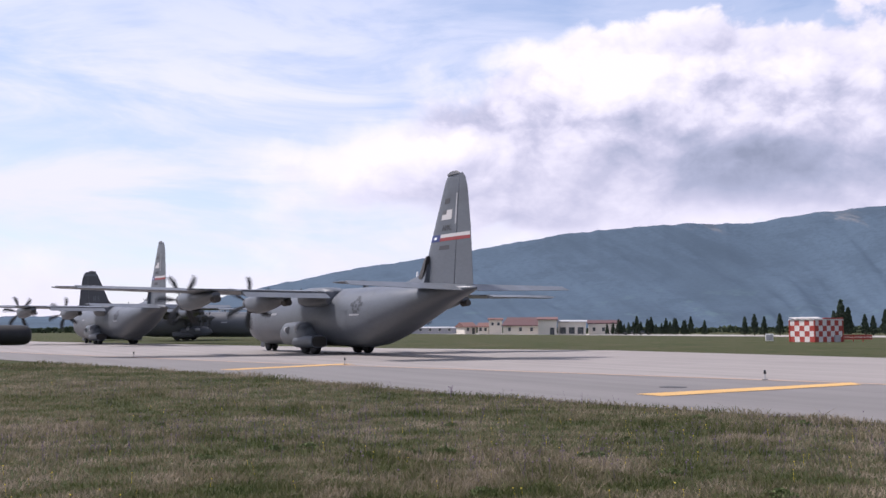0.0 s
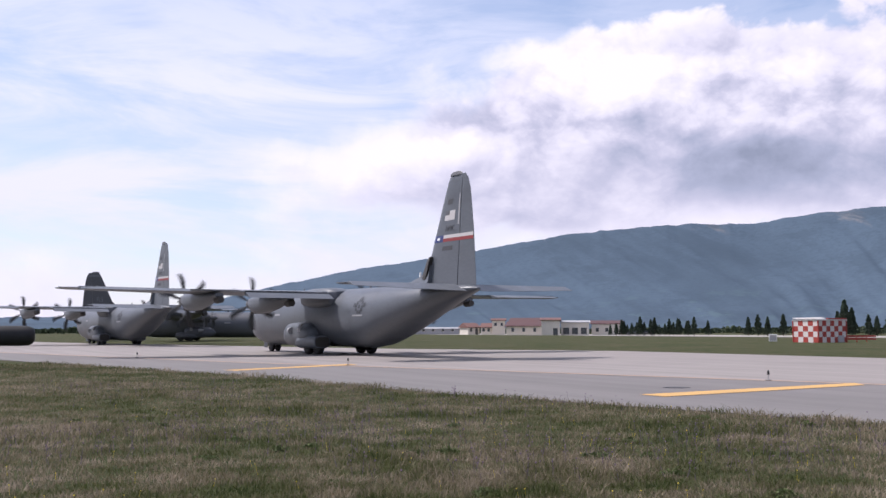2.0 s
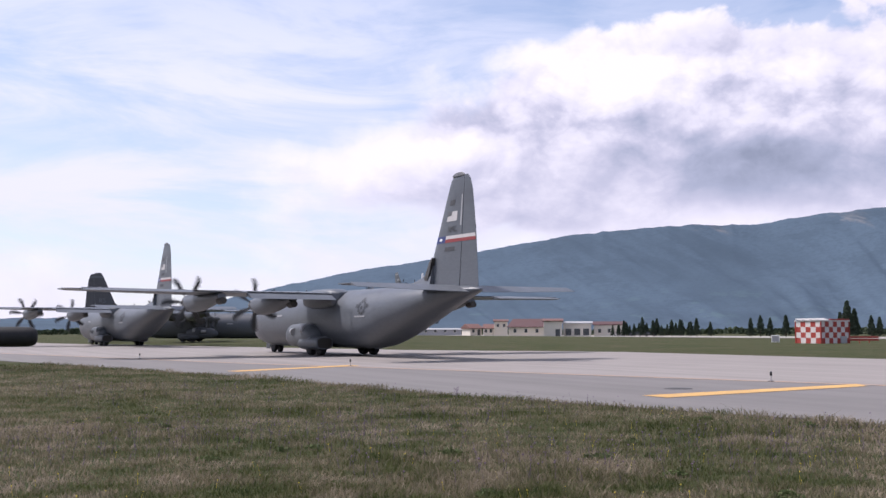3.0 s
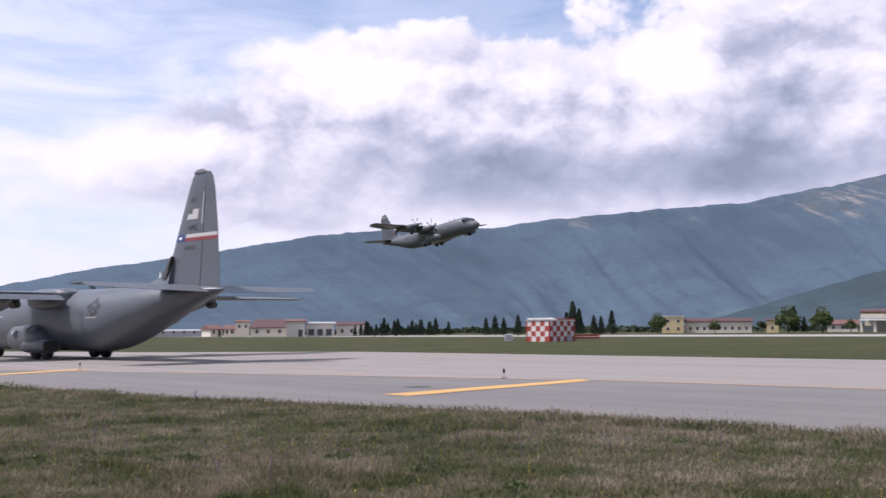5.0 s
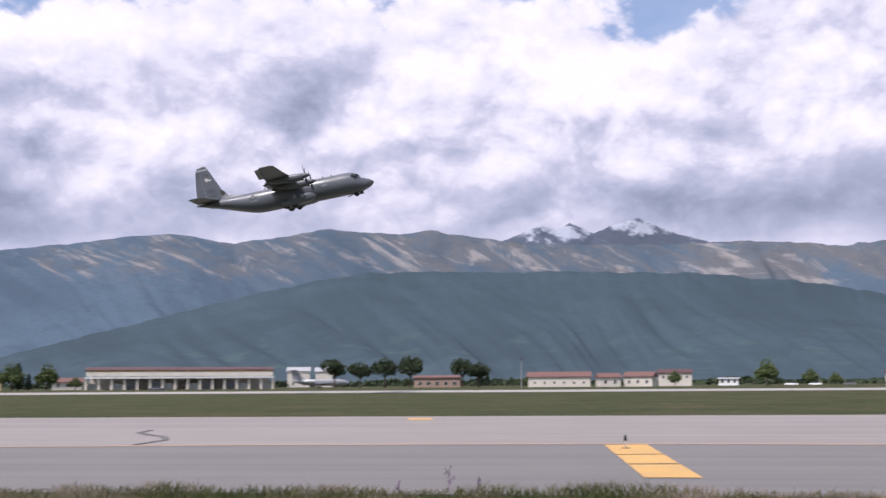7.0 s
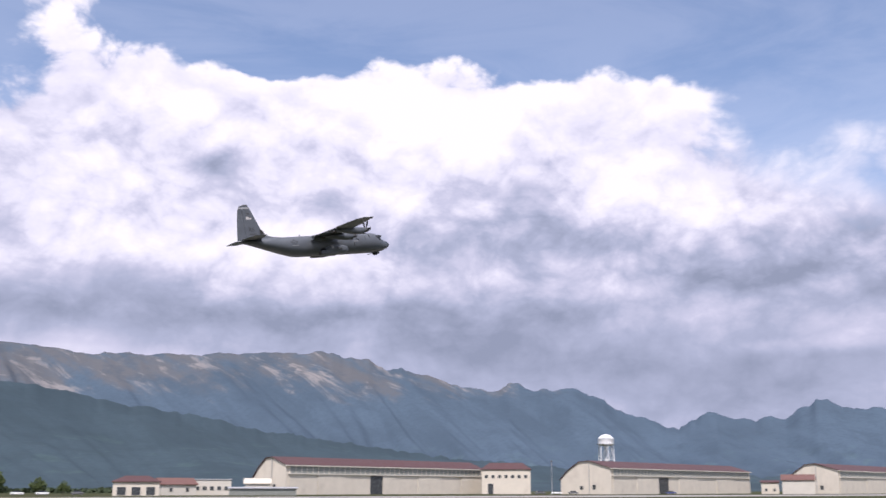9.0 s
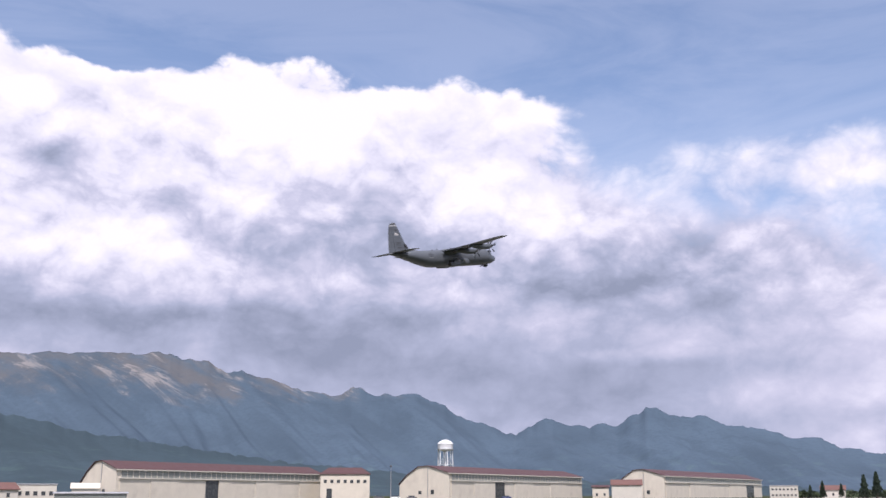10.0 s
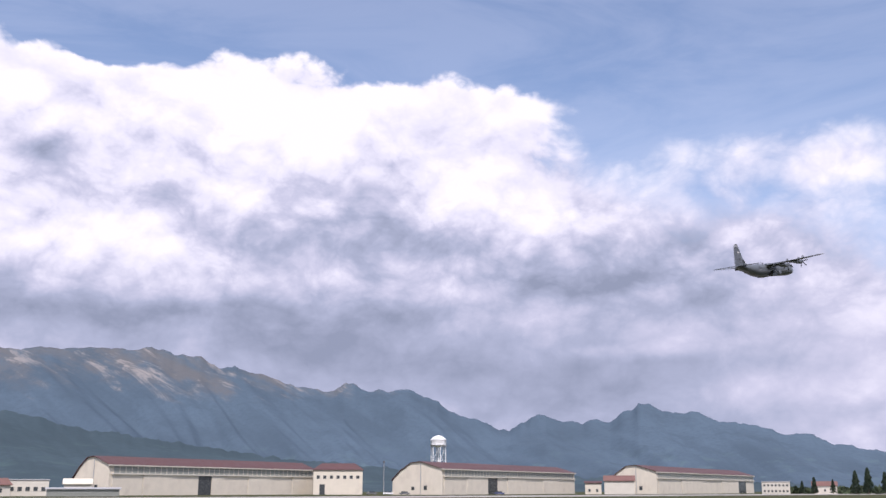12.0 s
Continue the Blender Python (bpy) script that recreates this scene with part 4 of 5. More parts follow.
    part("dorsal_fillet", loft([[(0.42 * f, at_station(s), 4.4), (0.07 * f, at_station(s), 4.45 + h), (-0.07 * f, at_station(s), 4.45 + h), (-0.42 * f, at_station(s), 4.4)] for s, h, f in ((24.6, 0.3, 0.5), (26.5, 0.5, 1.0), (28.0, 0.85, 1.25), (29.2, 2.0, 1.3))]), fin_skin, thing, "", True)
    part("fin_root_boot", loft([[(w, at_station(s1), z), (w * 0.35, at_station(s0), z), (-w * 0.35, at_station(s0), z), (-w, at_station(s1), z)] for z, s0, s1, w in ((5.0, 27.75, 28.7, 0.34), (5.5, 28.2, 29.05, 0.4), (6.2, 28.62, 29.3, 0.4), (6.45, 28.85, 29.3, 0.3))]), M["soot_and_shade"], fin, "dark boot on the fin's leading edge")
    part("fin_cap", loft([[(w * math.cos(a), at_station(31.95 + 0.75 * math.sin(a) * k), z) for a in [2 * math.pi * i / 12 for i in range(12)]] for z, w, k in ((11.38, 0.1, 0.95), (11.5, 0.08, 0.9), (11.62, 0.03, 0.5))]), M["grey_dark"], fin, "dark fin cap", True)
    for side in (-1, 1):
        fin_patch("flag", 8.62, 9.22, 0.2, 0.5, M["fin_white"], fin, side, "small pale flag")
        fin_patch("flag_corner", 8.95, 9.23, 0.195, 0.33, M["grey_dark"], fin, side, "", 0.02)
        fin_patch("badge", 9.62, 9.95, 0.2, 0.38, M["mark"], fin, side, "small dark badge")
        fin_patch("serial_bar", 6.75 if banded else 5.5, 7.02 if banded else 5.75, 0.28, 0.52, M["mark"], fin, side, "dark serial number bar")
        if banded:
            fin_patch("band_blue", 7.3, 7.72, 0.015, 0.26, M["blue"], fin, side, "blue part of the tail band")
            fin_patch("band_white", 7.51, 7.72, 0.26, 0.985, M["fin_white"], fin, side, "white upper half of the tail band")
            fin_patch("band_red", 7.3, 7.51, 0.26, 0.985, M["red"], fin, side, "red lower half of the tail band")
            fin_patch("star", 7.43, 7.59, 0.1, 0.17, M["white"], fin, side, "small white star", 0.02)
        else:
            fin_patch("band_pale", 10.75, 11.1, 0.02, 0.97, M["grey_lite"] if tail == "grey" else M["grey"], fin, side, "pale band below the fin's top")
        if code:
            z, size = (8.1, 0.5) if banded else (6.55 if tail == "grey" else 6.9, 1.15)
            st = lerp(fin_station(z)[0], fin_trail(z), 0.4)
            writing(code, size, M["mark" if tail == "grey" else "grey"], fin, pose(side * (fin_half(z, st) + 0.03), at_station(st), z, 90, 0, 90 * side))
    # aerials and beacons
    for s, z in ((7.5, 4.76), (9.2, 4.76), (20.5, 4.76)):
        part("aerial", loft([[(0.02, at_station(s), z - 0.05), (-0.02, at_station(s), z - 0.05), (-0.02, at_station(s + 0.35), z - 0.05), (0.02, at_station(s + 0.35), z - 0.05)], [(0.015, at_station(s + 0.2), z + 0.32), (-0.015, at_station(s + 0.2), z + 0.32), (-0.015, at_station(s + 0.36), z + 0.32), (0.015, at_station(s + 0.36), z + 0.32)]]), skin, thing)
    part("beacon", rod(bmesh.new(), (0, at_station(27.6), 5.2), (0, at_station(27.6), 5.55), 0.09, 0.05, 10), M["white"], thing, "small white beacon")
    props = [propeller(thing, side * x, z, 13 * k) for k, (side, x, z) in enumerate(((-1, 5.0, 3.78), (-1, 10.2, 3.95 + 0.25 * flying), (1, 5.0, 3.78), (1, 10.2, 3.95 + 0.25 * flying)))]
    return thing, props


def stand(thing, x, y, heading):
    thing.matrix_basis = pose(x, y, 0.03, 0, 0, -heading)

# ---- buildings ----
def ground_at(az, dist):
    p = toward(az) * dist
    return p.x, p.y


def windows(thing, wall, width, height, depth, n, size, z, mat="dark_opening"):
    """A row of framed panes along the front (towards -y) of a building."""
    for i in range(n):
        x = -width / 2 + width * (i + 0.5) / n
        fr = part("window", boxed((x - size[0] / 2 - 0.1, -0.06, z - 0.1), (x + size[0] / 2 + 0.1, 0.05, z + size[1] + 0.1)), M["cream_lite"], wall)
        del fr
        part("pane", boxed((x - size[0] / 2, -0.09, z), (x + size[0] / 2, 0.0, z + size[1])), M[mat], wall, "dark window pane")


def house(label, az, dist, width, height, depth=9.0, wall="cream_lite", roof="roof_tile", rise=1.6, turn=0.0, panes=0, size=(1.0, 1.3), sill=1.0, rows=1, hip=0.0, door=None, name="house", category="house"):
    """A house whose front faces the airfield; pitched roof with eaves, or flat where rise is 0."""
    height, rise, sill = height * 1.22, rise * 1.12, sill * 1.2
    thing = tagged(new(name), label, category, "low buildings beyond the runway")
    x, y = ground_at(az, dist)
    thing.matrix_basis = pose(x, y, 0, 0, 0, -az + turn)
    body = part("wall", boxed((-width / 2, 0, -0.2), (width / 2, depth, height), 0.05), M[wall], thing)
    over = 0.5
    if rise:
        w, d = width / 2 + over, depth + over
        ridge = w - hip
        verts = [(-w, -over, height), (w, -over, height), (w, d, height), (-w, d, height), (-ridge, depth / 2, height + rise), (ridge, depth / 2, height + rise),
                 (-w, -over, height - 0.25), (w, -over, height - 0.25), (w, d, height - 0.25), (-w, d, height - 0.25)]
        faces = [(0, 1, 5, 4), (2, 3, 4, 5), (1, 2, 5), (3, 0, 4), (0, 6, 7, 1), (1, 7, 8, 2), (2, 8, 9, 3), (3, 9, 6, 0), (6, 9, 8, 7)]
        sheet("roof", verts, faces, M[roof], thing)
    else:
        part("roof", boxed((-width / 2 - 0.25, -0.25, height), (width / 2 + 0.25, depth + 0.25, height + 0.35), 0.04), M[roof], thing)
    for k in range(rows):
        if panes:
            windows(thing, body, width * 0.94, height, depth, panes, size, sill + k * (height - 0.3) / rows)
    if door:
        dx, dw, dh = door
        part("door", boxed((dx - dw / 2, -0.07, 0), (dx + dw / 2, 0.02, dh)), M["dark_opening"], thing)
    return thing


HANGAR_AZ = 137.0


def hangar(label, az0, dist, az1, gable, eave, ridge, doors, dark_at):
    """A long hangar: glazed band over sliding doors, red pitched roof, gable at its near end."""
    x0, y0 = ground_at(az0, dist)
    d, v, ray = toward(HANGAR_AZ), toward(HANGAR_AZ - 90), toward(az1)
    length = (ray.x * y0 - ray.y * x0) / (ray.y * d.x - ray.x * d.y)
    thing = tagged(new("hangar"), label, "hangar", "hangars in a row")
    # local x along the front, y into the building
    thing.matrix_basis = Matrix.Translation((x0, y0, 0)) @ Matrix(((d.x, v.x, 0, 0), (d.y, v.y, 0, 0), (0, 0, 1, 0), (0, 0, 0, 1)))
    bm = bmesh.new()
    prof = [(0, 0), (0, eave), (gable * 0.42, ridge), (gable * 0.62, ridge * 0.97), (gable * 0.85, eave * 0.9), (gable, eave * 0.55), (gable, 0)]
    part("wall", loft([[(x, y, z) for y, z in prof] for x in (0.0, length)]), M["cream"], thing)
    top = [(-0.6, eave + 0.05), (gable * 0.42, ridge + 0.25), (gable * 0.62, ridge * 0.97 + 0.25), (gable * 0.85, eave * 0.9 + 0.25), (gable + 0.4, eave * 0.55 + 0.15)]
    low = [(y, z - 0.22) for y, z in top]
    bm.free()
    part("roof", loft([[(x, y, z) for y, z in top + low[::-1]] for x in (-0.6, length + 0.6)]), M["roof_red"], thing, "dull red roof sheeting")
    part("roof_edge", boxed((-0.6, -0.85, eave - 0.5), (length + 0.6, -0.02, eave - 0.1)), M["cream_lite"], thing)
    part("glazed_band", boxed((2, -0.12, eave * 0.72), (length - 2, 0.05, eave - 0.6)), M["band_glass"], thing, "dusty glazed band above the doors")
    n = int(length / 3)
    for i in range(n):
        x = 2 + (length - 4) * i / n
        part("mullion", boxed((x - 0.1, -0.2, eave * 0.72), (x + 0.1, -0.1, eave - 0.6)), M["cream"], thing)
    part("door_rail", boxed((1, -0.9, eave * 0.68), (length - 1, -0.05, eave * 0.72)), M["cream_lite"], thing)
    for i in range(doors):
        a, b = 1.5 + (length - 3) * i / doors, 1.5 + (length - 3) * (i + 1) / doors
        if i == dark_at:
            # solid dark box on the wall: the hangar's shaded inside, as colour
            part("door_gap_shade", boxed((a, -0.2, 0), (lerp(a, b, 0.5), 0.0, eave * 0.66)), M["dark_opening"], thing, "dark box standing for the shaded gap between the sliding doors")
            a = lerp(a, b, 0.5)
        part("sliding_door", boxed((a + 0.06, -0.35 - 0.2 * (i % 2), 0), (b - 0.06, -0.08, eave * 0.68), 0.03), M["cream"], thing)
    for y, h in ((gable * 0.3, 3.2), (gable * 0.55, 2.4)):
        part("gable_window", boxed((-0.1, y, 2.0), (0.05, y + 1.6, 2.0 + h * 0.6)), M["dark_opening"], thing)
    part("drain_pipe", rod(bmesh.new(), (-0.2, gable * 0.42, 0), (-0.2, gable * 0.42, ridge - 0.4), 0.16, sides=8), M["steel"], thing)
    return thing


def water_tower(az, dist, height):
    thing = tagged(new("water_tower"), "white water tower on a tall steel frame", "water tower")
    thing.location = (*ground_at(az, dist), 0)
    r = height * 0.135
    n = 24

    def hoop(z, rad):
        return [(rad * math.cos(2 * math.pi * i / n), rad * math.sin(2 * math.pi * i / n), z) for i in range(n)]
    h = height
    part("tank", loft([hoop(z * h, f * r) for z, f in ((0.80, 0.25), (0.805, 0.7), (0.815, 0.97), (0.83, 1.0), (0.915, 1.0), (0.925, 1.04), (0.93, 1.0), (0.965, 0.75), (0.99, 0.35), (1.0, 0.05))]), M["white"], thing, "white domed tank", True)
    part("catwalk", loft([hoop(0.825 * h, r * 1.16), hoop(0.832 * h, r * 1.16)]), M["steel"], thing)
    feet = [(math.cos(radians(60 * k)), math.sin(radians(60 * k))) for k in range(6)]
    for cx, cy in feet:
        part("leg", rod(bmesh.new(), (cx * r * 1.15, cy * r * 1.15, 0), (cx * r * 0.92, cy * r * 0.92, h * 0.83), 0.28, 0.24, 8), M["white"], thing)
    for z0, z1 in ((0.08, 0.32), (0.32, 0.57), (0.57, 0.81)):
        for k in range(6):
            (ax, ay), (bx, by) = feet[k], feet[(k + 1) % 6]
            f0, f1 = 1.15 - 0.28 * z0, 1.15 - 0.28 * z1
            part("cross_brace", rod(bmesh.new(), (ax * r * f0, ay * r * f0, z0 * h), (bx * r * f1, by * r * f1, z1 * h), 0.09, sides=6), M["white"], thing)
            part("ring_beam", rod(bmesh.new(), (ax * r * f1, ay * r * f1, z1 * h), (bx * r * f1, by * r * f1, z1 * h), 0.13, sides=6), M["white"], thing)
    part("riser", rod(bmesh.new(), (0, 0, 0), (0, 0, h * 0.81), 0.5, sides=12), M["white"], thing)


def long_shed():
    """An open-fronted long shed with a pale fascia and a dark red roof."""
    az0, az1, dist = 36.4, 46.2, 395.0
    mid = (az0 + az1) / 2
    width = 2 * dist * math.tan(radians((az1 - az0) / 2))
    thing = tagged(new("aircraft_shed"), "long low open shed with pale fascia and red roof", "shed")
    thing.matrix_basis = pose(*ground_at(mid, dist), 0, 0, 0, -mid)
    w = width / 2
    part("back_wall", boxed((-w, 16, -0.2), (w, 16.4, 5.6)), M["cream"], thing)
    part("fascia", boxed((-w, -0.3, 5.0), (w, 0.1, 6.5), 0.04), M["cream_lite"], thing, "pale concrete fascia")
    part("lower_beam", boxed((-w - 0.4, -0.9, 4.2), (w + 0.4, 0.4, 4.75)), M["white"], thing)
    part("clerestory", boxed((-w, 0.6, 6.5), (w, 0.8, 7.3)), M["ochre"], thing)
    part("roof", loft([[(x, y, z) for y, z in ((-0.2, 7.4), (8, 8.5), (16.6, 6.8), (16.6, 6.5), (8, 8.2), (-0.2, 7.15))] for x in (-w - 0.5, w + 0.5)]), M["roof_red"], thing)
    n = 15
    for i in range(n + 1):
        x = -w + 2 * w * i / n
        part("pier", boxed((x - 0.45, -0.1, -0.2), (x + 0.45, 0.5, 4.3)), M["cream"], thing)
        if i < n and i % 3 != 1:
            # sheets fill the open bays; the dark ones stand for shade inside
            part("bay_infill", boxed((x + 0.5, 0.7, 0), (x + 2 * w / n - 0.5, 0.9, 2.4 + 0.9 * (i % 2))), M["dark_opening" if i % 2 else "band_glass"], thing)


# ---- the chequered hut and its fence ----
def hut():
    thing = tagged(new("chequered_hut"), "small hut painted in red and white checks", "hut")
    x, y = 52.3, 143.4
    thing.matrix_basis = pose(x, y, 0, 0, 0, 25)
    a, b, h = 5.3, 4.8, 3.1
    core = part("wall", boxed((0.03, 0.03, -0.1), (a - 0.03, b - 0.03, h), 0.02), M["hut_white"], thing)
    nx, ny, nz = 7, 5, 4

    def checks(count, origin, step, normal):
        for i in range(count):
            for k in range(nz):
                p = Vector(origin) + Vector(step) * (i / count)
                q = Vector(origin) + Vector(step) * ((i + 1) / count)
                z0, z1 = h * k / nz, h * (k + 1) / nz
                lo = Vector((min(p.x, q.x), min(p.y, q.y), z0))
                hi = Vector((max(p.x, q.x), max(p.y, q.y), z1))
                for ax in range(2):
                    if normal[ax]:
                        lo[ax], hi[ax] = sorted((p[ax] + normal[ax] * 0.02, p[ax] - normal[ax] * 0.05))
                part("panel", boxed(lo + Vector((0.004, 0.004, 0.004)), hi - Vector((0.004, 0.004, 0.004))), M["hut_red" if (i + k) % 2 == 0 else "hut_white"], core)
    checks(nx, (0, 0, 0), (a, 0, 0), (0, -1, 0))
    checks(ny, (0, 0, 0), (0, b, 0), (-1, 0, 0))
    checks(ny, (a, 0, 0), (0, b, 0), (1, 0, 0))
    part("roof", boxed((-0.12, -0.12, h), (a + 0.12, b + 0.12, h + 0.16), 0.02), M["hut_white"], thing)
    for px, py in ((0, 0), (a, 0), (0, b)):
        part("corner_post", boxed((px - 0.1, py - 0.1, 0), (px + 0.1, py + 0.1, h + 0.1), 0.02), M["hut_red"], thing, "red corner board")
    for i in range(4):
        y0 = 0.1 + i * b / 4
        part("roof_flap", loft([[(px, y0, h + 0.18), (px, y0 + b / 4 - 0.25, h + 0.18 + lift), (px, y0 + b / 4 - 0.25, h + 0.26 + lift), (px, y0, h + 0.26)] for px, lift in ((-0.25, 0.16), (1.6, 0.22))]), M["hut_white"], thing, "tilted white roof flap")
    part("parapet", boxed((1.7, -0.1, h + 0.16), (a + 0.1, 0.15, h + 0.36), 0.02), M["hut_red"], thing, "red roof edge")
    part("door", boxed((a - 1.7, -0.16, 0.02), (a - 0.55, -0.03, 1.0), 0.01), M["grey_lite"], thing, "grey cabinet at the hut's foot")
    bar = tagged(new("barrier_boards"), "low orange-red barrier boards beside the hut", "barrier")
    bar.matrix_basis = pose(57.6, 146.5, 0, 0, 0, 8)
    for i in range(3):
        for z in (0.35, 0.72):
            part("board", boxed((i * 1.5, 0, z), (i * 1.5 + 1.4, 0.06, z + 0.3), 0.01), M["hut_red"], bar)
        part("post", boxed((i * 1.5 - 0.06, 0.06, 0), (i * 1.5 + 0.04, 0.16, 1.05)), M["hut_red"], bar)
    box_ = tagged(new("white_cabinet"), "small white equipment cabinet on the grass", "cabinet")
    box_.matrix_basis = pose(50.6, 160, 0, 0, 0, -18)
    part("body", boxed((0, 0, 0), (1.2, 0.8, 1.1), 0.03), M["white"], box_)
    part("door", boxed((0.1, -0.03, 0.1), (1.1, 0.0, 1.0), 0.01), M["grey_lite"], box_)


def black_tank():
    """A black drop tank lying on a low trestle; only its rounded end comes into view."""
    thing = tagged(new("drop_tank"), "black cylindrical tank with a rounded end on trestles", "tank")
    thing.matrix_basis = pose(*ground_at(-22.25, 52.0), 0, 0, 0, 22.25)
    rings = []
    for x, r in ((0.25, 0.05), (0.23, 0.22), (0.15, 0.36), (0.0, 0.44), (-0.3, 0.47), (-6.0, 0.47), (-6.6, 0.3), (-6.8, 0.06)):
        rings.append([(x, r * math.cos(t), 1.55 + r * math.sin(t)) for t in [2 * math.pi * i / 20 for i in range(20)]])
    part("tank_shell", loft(rings), M["black"], thing, "", True)
    for x in (-2.6, -5.4):
        for y in (-0.5, 0.5):
            part("leg", rod(bmesh.new(), (x, y, 0), (x, y * 0.5, 1.3), 0.05, sides=8), M["steel"], thing)
        part("saddle", boxed((x - 0.1, -0.4, 1.08), (x + 0.1, 0.4, 1.2)), M["steel"], thing)


# ---- parked jet by the shed ----
def parked_jet():
    thing = tagged(new("parked_jet"), "pale grey twin-engined jet parked by the shed", "aircraft")
    x, y = ground_at(48.9, 430)
    thing.matrix_basis = pose(x, y, 0, 0, 0, -48.9 - 72)
    hull = ((0, 0.08, 2.0, 2.2), (0.8, 0.7, 1.5, 2.7), (2.2, 1.2, 1.15, 3.35), (4.5, 1.4, 1.0, 3.75), (16, 1.4, 1.0, 3.75), (20, 1.1, 1.5, 3.7), (23.5, 0.5, 2.3, 3.5), (25, 0.1, 2.9, 3.2))
    part("fuselage", loft([ring(12 - s, w, zb, zt, 18, 2.1) for s, w, zb, zt in hull]), M["grey_lite"], thing, "", True)
    for side in (-1, 1):
        part("wing", loft([foil(12 - a, 12 - b, t, lambda v, u, px=px, z=z: (side * px, v, z + u)) for px, a, b, t, z in ((0.5, 9.5, 14.5, 0.6, 1.4), (11.5, 13.5, 15.6, 0.2, 1.9))]), M["grey_lite"], thing, "", True)
        part("engine", loft([ring(12 - s, w, 2.9 - w, 2.9 + w, 14, 2.0, side * 2.0) for s, w in ((16.2, 0.5), (17, 0.62), (19, 0.6), (20.4, 0.4))]), M["white"], thing, "", True)
        part("tailplane", loft([foil(12 - a, 12 - b, 0.2, lambda v, u, px=px: (side * px, v, 7.4 + u)) for px, a, b in ((0.1, 22.8, 25.4), (4.2, 24.4, 25.9))]), M["grey_lite"], thing, "", True)
        wheel(thing, "main_wheel", side * 1.9, 12 - 13.4, 0.5, 0.4)
        part("main_leg", rod(bmesh.new(), (side * 1.9, 12 - 13.4, 0.5), (side * 1.9, 12 - 13.2, 1.5), 0.1, sides=8), M["steel"], thing)
    wheel(thing, "nose_wheel", 0, 12 - 3.0, 0.4, 0.3)
    part("nose_leg", rod(bmesh.new(), (0, 9, 0.4), (0, 9, 1.3), 0.1, sides=8), M["steel"], thing)
    part("fin", loft([foil(12 - a, 12 - b, 0.3, lambda v, u, z=z: (u, v, z)) for z, a, b in ((3.4, 19.5, 24.6), (7.5, 22.8, 25.6))]), M["grey_lite"], thing, "", True)


# ---- trees ----
def clump_mesh(name, spots, size, seed, mat):
    """A crown: many small leaf sheaves at the spots, turned at random."""
    rng = random.Random(seed)
    verts, faces = [], []
    for c, s in spots:
        for _ in range(3):
            q = Euler((rng.uniform(0, 6.3), rng.uniform(0, 6.3), rng.uniform(0, 6.3))).to_matrix()
            k = size * s * rng.uniform(0.6, 1.3)
            b = len(verts)
            verts += [Vector(c) + q @ Vector(p) * k for p in ((-0.5, -0.15, 0), (0, -0.45, 0.15), (0.5, -0.1, 0), (0.15, 0.5, -0.15), (-0.35, 0.3, 0.1))]
            faces += [(b, b + 1, b + 2), (b, b + 2, b + 3), (b, b + 3, b + 4)]
    return sheet(name, verts, faces, mat)


def conifer(seed):
    rng = random.Random(seed)
    thing = tagged(new("conifer_tree"), "dark narrow conifer in a row beyond the runway", "tree", "conifers beyond the runway")
    part("trunk", rod(bmesh.new(), (0, 0, -0.1), (0, 0, 6.2), 0.16, 0.03, 7), M["bark"], thing)
    spots = []
    for i in range(520):
        z = 0.7 + 5.9 * rng.random() ** 0.8
        r = (1.55 + 0.3 * math.sin(z * 4.1 + seed)) * (1 - (z - 0.5) / 6.5) ** 0.85 + 0.06
        a, f = rng.uniform(0, 6.283), rng.random() ** 0.45
        spots.append(((math.cos(a) * r * f, math.sin(a) * r * f, z - 0.25 * f), 1.0))
    crown = clump_mesh("crown", spots, 0.42, seed, M["conifer"])
    crown.parent = thing
    return thing


def broad_tree(seed, pine=True):
    rng = random.Random(seed)
    thing = tagged(new("umbrella_pine" if pine else "leafy_tree"), "round-crowned dark pine on a bare trunk" if pine else "light green leafy tree beyond the runway", "tree", "round trees beyond the runway")
    part("trunk", rod(bmesh.new(), (0, 0, -0.1), (0.1, 0, 3.4), 0.28, 0.16, 8), M["bark"], thing)
    lobes = []
    for i in range(6):
        a = i * 1.05 + rng.uniform(-0.3, 0.3)
        tip = Vector((math.cos(a) * rng.uniform(1.2, 2.2), math.sin(a) * rng.uniform(1.2, 2.2), rng.uniform(4.2, 5.8) if pine else rng.uniform(2.6, 6.0)))
        part("limb", rod(bmesh.new(), (0.08, 0, 2.4), tip, 0.12, 0.04, 6), M["bark"], thing)
        lobes.append((tip, rng.uniform(1.2, 1.8)))
    lobes.append((Vector((0, 0, 5.4)), 1.9))
    spots = []
    for c, r in lobes:
        for _ in range(110):
            d = Vector((rng.gauss(0, 1), rng.gauss(0, 1), rng.gauss(0, 0.75))).normalized() * r * rng.random() ** 0.35
            spots.append((c + d, 1.0))
    crown = clump_mesh("crown", spots, 0.5, seed, M["pine" if pine else "leaf"])
    crown.parent = thing
    return thing


